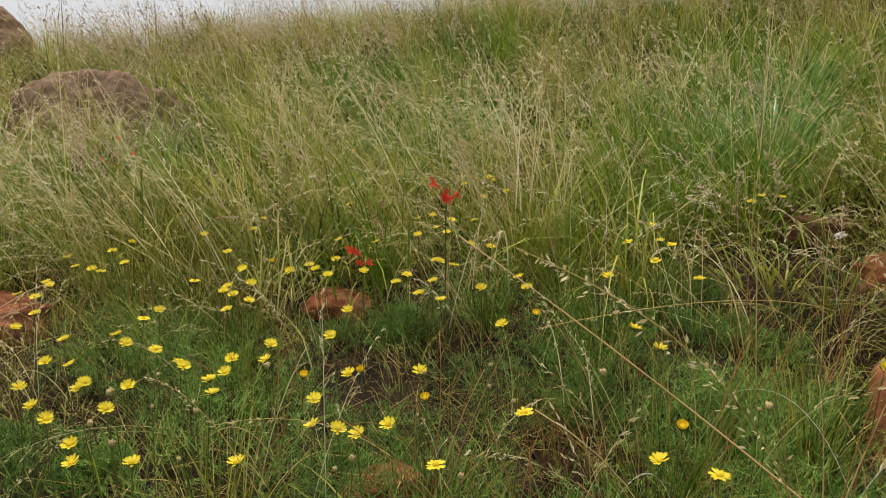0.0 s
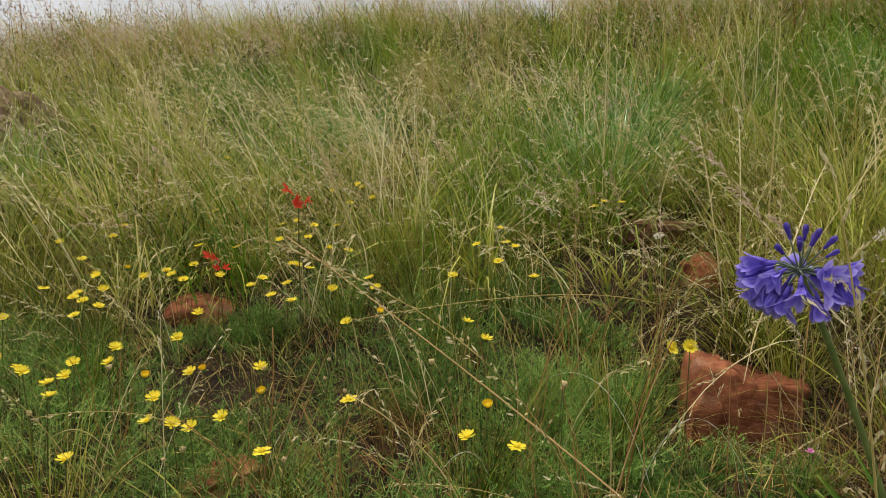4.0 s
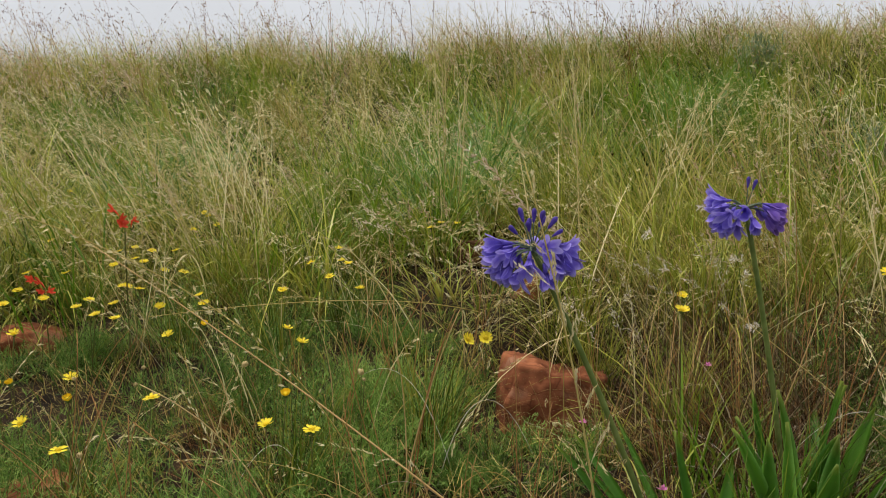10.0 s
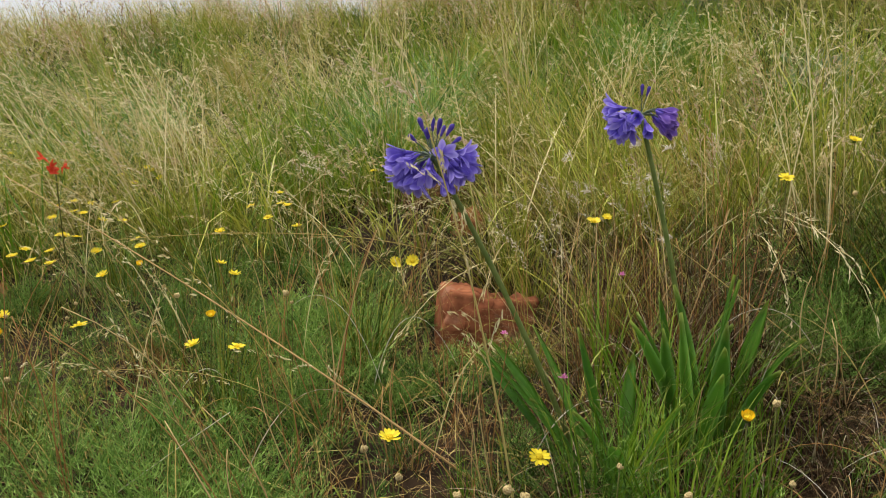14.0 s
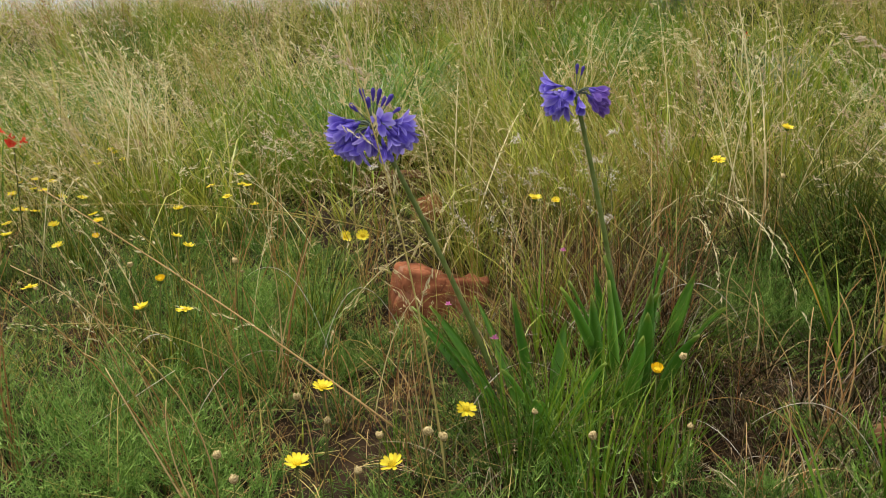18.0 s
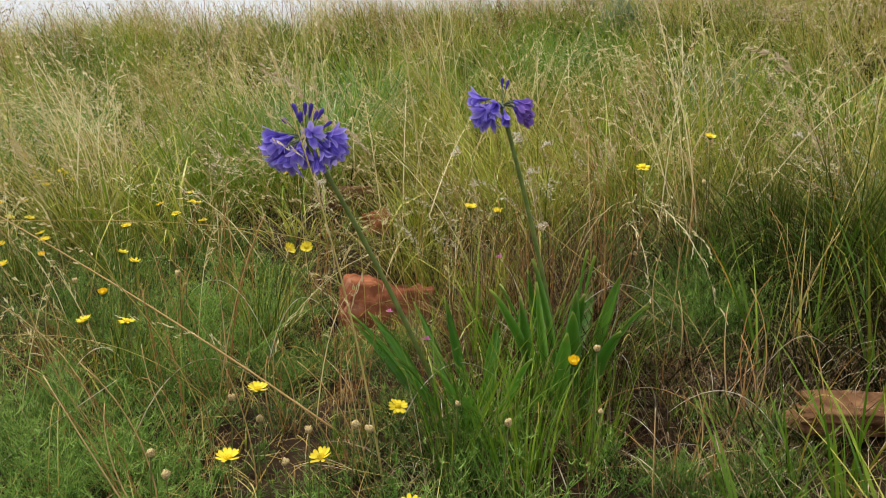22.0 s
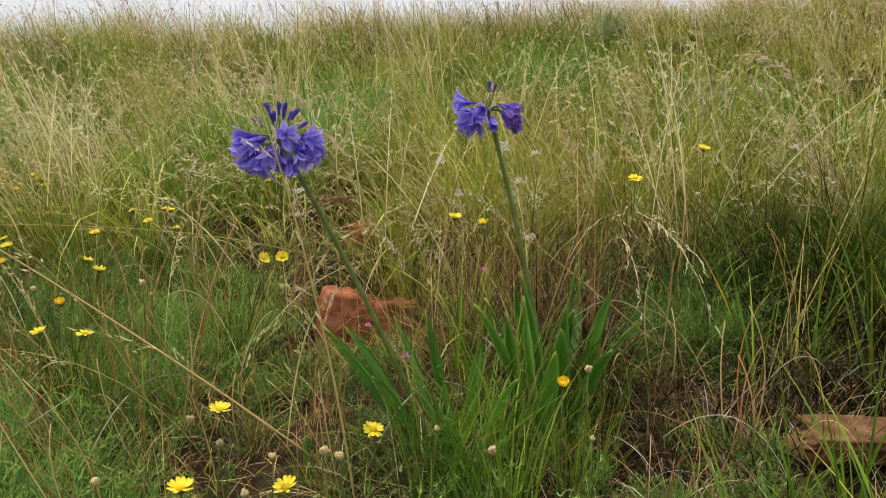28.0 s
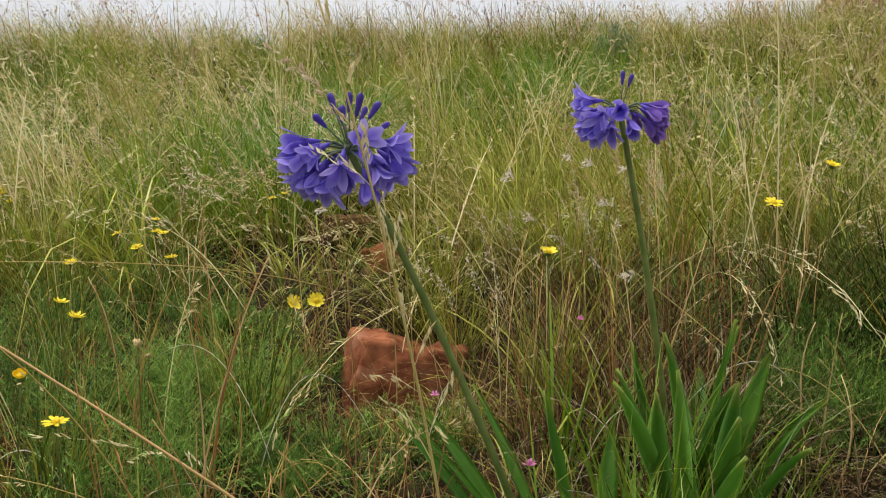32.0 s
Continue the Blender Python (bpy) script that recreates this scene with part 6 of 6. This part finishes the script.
for x, y, z in ((1.076, 1.105, 0.575), (1.20, 1.05, 0.60), (1.26, 1.02, 0.59), (1.23, 1.03, 0.53), (1.62, 0.66, 0.60), (1.13, 1.12, 0.50), (1.36, 1.30, 0.62), (1.18, 0.92, 0.42), (0.93, 1.62, 0.50)):
    g = gz(x, y)
    ends = ((x + 0.05, y, g - 0.01), (x + 0.05, y, z + 0.01), (x - 0.02, y, z))
    stem = long_stem("white_seed_stem", ends, STRAW, "thin stem with a small whitish seed head", 0.0014, 0, 0, 0, tone=0.8)
    rib = Ribbons()
    rib.combs(np.array([[*q] for q in bezier(*ends, 24)])[None], 9, 0.022, 0.0085, np.array([0.8]), 0.84, 0.9, 6)
    tagged(share("seed_head", rib.mesh("seed_head", BLEACH), stem, Matrix(), "small whitish seed head"), kind="stuff")


# ---- bundles of dry canes ----
def cane_bundle(x, y, seed, count, height, lean):
    rnd = random.Random(seed)
    g = gz(x, y)
    tuft = tagged(new("cane_tuft"), "bundle of rust-brown dry grass canes", "grass tuft", "dry cane bundles")
    tuft.location = (x, y, g)
    for k in range(count):
        thick, hgt = rnd.uniform(0.0008, 0.0015), rnd.uniform(0.65, 1.3) * height
        ox, oy = rnd.gauss(0, 0.012), rnd.gauss(0, 0.012)
        tip = (ox + lean[0] * hgt + rnd.gauss(0, 0.18) * hgt, oy + lean[1] * hgt + rnd.gauss(0, 0.15) * hgt, hgt * rnd.uniform(0.85, 1.0))
        bm = bmesh.new()
        tube(bm, bezier((ox, oy, -0.012), (ox + tip[0] * 0.3 + rnd.gauss(0, 0.03), oy + tip[1] * 0.3 + rnd.gauss(0, 0.03), hgt * 0.6), tip, 8), [thick * (1 - 0.07 * i) for i in range(9)], 5)
        uvl = bm.loops.layers.uv.new("UVMap")
        u = rnd.random()
        for f in bm.faces:
            for lp in f.loops:
                lp[uvl].uv = (u, 0.4)
        part("cane", bm, CANE, tuft)
    rib = Ribbons()
    n = 26
    rib.blades(np.stack([RNG.normal(0, 0.016, n), RNG.normal(0, 0.016, n), np.full(n, -0.01)], -1), RNG.uniform(0.08, 0.2, n), RNG.uniform(0, 6.28, n), RNG.uniform(0.1, 0.9, n), RNG.uniform(0.3, 2.4, n), RNG.uniform(0.001, 0.002, n), RNG.uniform(0, 1, n), 7)
    share("dead_leaves", rib.mesh("dead_leaves", CANE), tuft, Matrix(), "curled dead leaves")


for n, (x, y, c, hgt, lx, ly) in enumerate(((0.36, 0.62, 5, 0.26, -0.25, 0.1), (0.42, 0.78, 4, 0.30, -0.2, 0.0), (0.33, 0.86, 4, 0.28, -0.3, 0.1), (0.50, 0.92, 7, 0.32, 0.0, 0.0), (0.58, 0.78, 6, 0.20, -0.15, 0.0), (0.64, 0.62, 5, 0.17, -0.2, 0.0), (0.70, 0.84, 6, 0.18, 0.1, 0.0),
                                        (0.46, 1.16, 8, 0.36, 0.0, 0.0), (0.28, 1.05, 6, 0.32, -0.1, 0.0), (1.00, 0.96, 9, 0.28, 0.1, 0.0), (1.10, 0.86, 9, 0.30, 0.0, 0.0), (1.18, 0.74, 8, 0.30, 0.1, 0.0), (1.24, 0.62, 5, 0.24, 0.0, 0.0),
                                        (1.30, 0.90, 8, 0.32, -0.1, 0.0), (1.02, 1.16, 8, 0.34, 0.0, 0.0), (1.2, 1.1, 8, 0.36, 0.0, 0.0), (0.12, 0.86, 6, 0.26, -0.2, 0.0), (0.0, 1.1, 6, 0.28, 0.1, 0.0),
                                        (0.62, 1.35, 8, 0.36, 0.0, 0.0), (0.85, 1.5, 8, 0.36, 0.1, 0.0), (1.45, 1.1, 8, 0.36, 0.0, 0.0), (1.52, 0.86, 7, 0.34, 0.0, 0.0), (-0.25, 1.3, 7, 0.26, 0.0, 0.0), (1.00, 0.34, 7, 0.16, 0.1, 0.0), (1.20, 0.42, 6, 0.22, 0.1, 0.1), (1.44, 0.52, 6, 0.28, 0.0, 0.0))):
    cane_bundle(x, y, n + 3, c, hgt, (lx, ly))

# broad blades, some turning orange, before the slab
rnd = random.Random(31)
for n, (x, y) in enumerate(((1.12, 0.14), (1.24, 0.07), (1.18, 0.05), (1.30, 0.05), (1.36, 0.10), (1.22, 0.18), (1.42, 0.16), (1.02, 0.10), (1.08, 0.17), (1.14, 0.09), (1.20, 0.15), (1.17, 0.22), (1.27, 0.12), (0.98, 0.22), (1.10, 0.26), (1.33, 0.16), (1.05, 0.02), (1.38, 0.22), (1.45, 0.30), (1.42, 0.48), (1.60, 0.42), (1.55, 0.56), (1.34, 0.50), (1.48, 0.40), (1.66, 0.50))):
    clump = tagged(new("blade_tuft"), "sparse tuft of broad green blades turning orange", "grass tuft", "blade tufts by the slab")
    clump.location = (x, y, gz(x, y))
    tall = 1.5 if n > 18 else 1.0
    for k in range(rnd.randint(6, 10)):
        rib = Ribbons()
        a = np.array([rnd.uniform(0, 6.28)])
        line = rib.curves(np.array([[rnd.gauss(0, 0.008), rnd.gauss(0, 0.008), -0.01]]), np.array([rnd.uniform(0.15, 0.30) * tall]), a, np.array([rnd.uniform(0.02, 0.5)]), np.array([rnd.uniform(0.0, 0.9)]), 9)
        rib.along(line, np.array([rnd.uniform(0.0036, 0.0062)]), a, np.array([rnd.random()]), np.array([rnd.uniform(-0.9, 0.9)]))
        share("blade", rib.mesh("blade", EMBER if rnd.random() < 0.12 else (FRESH if tall == 1.0 or rnd.random() < 0.5 else GREEN)), clump, Matrix())


# ---- shrubs ----
def shrub(name, x, y, twigs, height, spread, leaf, label, mat, twig_mat):
    """Twiggy bush: forking stems with small narrow leaves up their length."""
    g = gz(x, y)
    bush = tagged(new(name), label, "shrub")
    bush.location = (x, y, g)
    n = twigs
    az = RNG.uniform(0, 6.28, n)
    rib = Ribbons()
    root = np.stack([RNG.normal(0, 0.04, n), RNG.normal(0, 0.04, n), np.full(n, -0.03)], -1)
    line = rib.curves(root, RNG.uniform(0.6, 1.1, n) * height, az, RNG.uniform(0, spread, n), RNG.uniform(-0.4, 0.5, n), 8)
    rib.along(line, np.full(n, 0.006), az, RNG.uniform(0, 0.5, n), None, 3.0, 1.0)
    rib.along(line, np.full(n, 0.006), az, RNG.uniform(0, 0.5, n), np.full(n, 1.57), 3.0, 1.0)
    share("stems", rib.mesh("stems", twig_mat), bush, Matrix(), "brown twiggy stems")
    rib = Ribbons()
    per = 60
    s = RNG.uniform(0.15, 1.0, (n, per))
    f = s * 8
    i = np.minimum(f.astype(int), 7)
    w = (f - i)[..., None]
    rows = np.arange(n)[:, None]
    p = (line[rows, i] * (1 - w) + line[rows, i + 1] * w).reshape(-1, 3) + RNG.normal(0, leaf * 0.6, (n * per, 3))
    m = len(p)
    rib.blades(p, RNG.uniform(0.6, 1.3, m) * leaf, RNG.uniform(0, 6.28, m), RNG.uniform(0.1, 1.3, m), RNG.uniform(-0.3, 0.6, m), RNG.uniform(0.2, 0.35, m) * leaf, RNG.uniform(0, 1, m), 2)
    tagged(share("crown", rib.mesh("crown", mat), bush, Matrix(), "small grey-green leaves"), kind="stuff")


shrub("grey_shrub", 4.36, 4.45, 46, 0.44, 0.45, 0.05, "grey-green feathery shrub standing in the slope grass", SHRUB, CANE)
shrub("grey_shrub", 3.2, 2.35, 30, 0.34, 0.5, 0.04, "small grey-green shrub in yellowing grass", SHRUB, CANE)
shrub("crest_bush", -3.35, 13.5, 60, 0.95, 0.9, 0.09, "round green bush beyond the crest", GREEN, CANE)


# ---- dead stems lying over the leaves ----
rnd = random.Random(91)
for n in range(46):
    x, y = rnd.uniform(-0.3, 0.75), rnd.uniform(0.5, 1.25)
    if n > 30:
        x, y = rnd.uniform(0.9, 1.5), rnd.uniform(0.2, 0.75)
    if math.hypot(x - 0.3, y + 0.1) < 0.55 or math.hypot(x - 0.97, y - 1.28) < 0.2:
        continue
    g, a, reach = gz(x, y), rnd.uniform(0, 6.28), rnd.uniform(0.1, 0.26)
    dx, dy = math.cos(a) * reach, math.sin(a) * reach
    rise = rnd.uniform(0.10, 0.20)
    long_stem("fallen_stem", ((x, y, g - 0.005), (x + dx * 0.4, y + dy * 0.4, g + rise * 1.5), (x + dx, y + dy, gz(x + dx, y + dy) + rise * rnd.uniform(0.1, 0.8))), rnd.choice([STRAW, CANE, BLEACH]), "dead grass stem bent over the leaves", rnd.uniform(0.0011, 0.0022), 0, 0, 0, tone=rnd.uniform(0.3, 0.95))
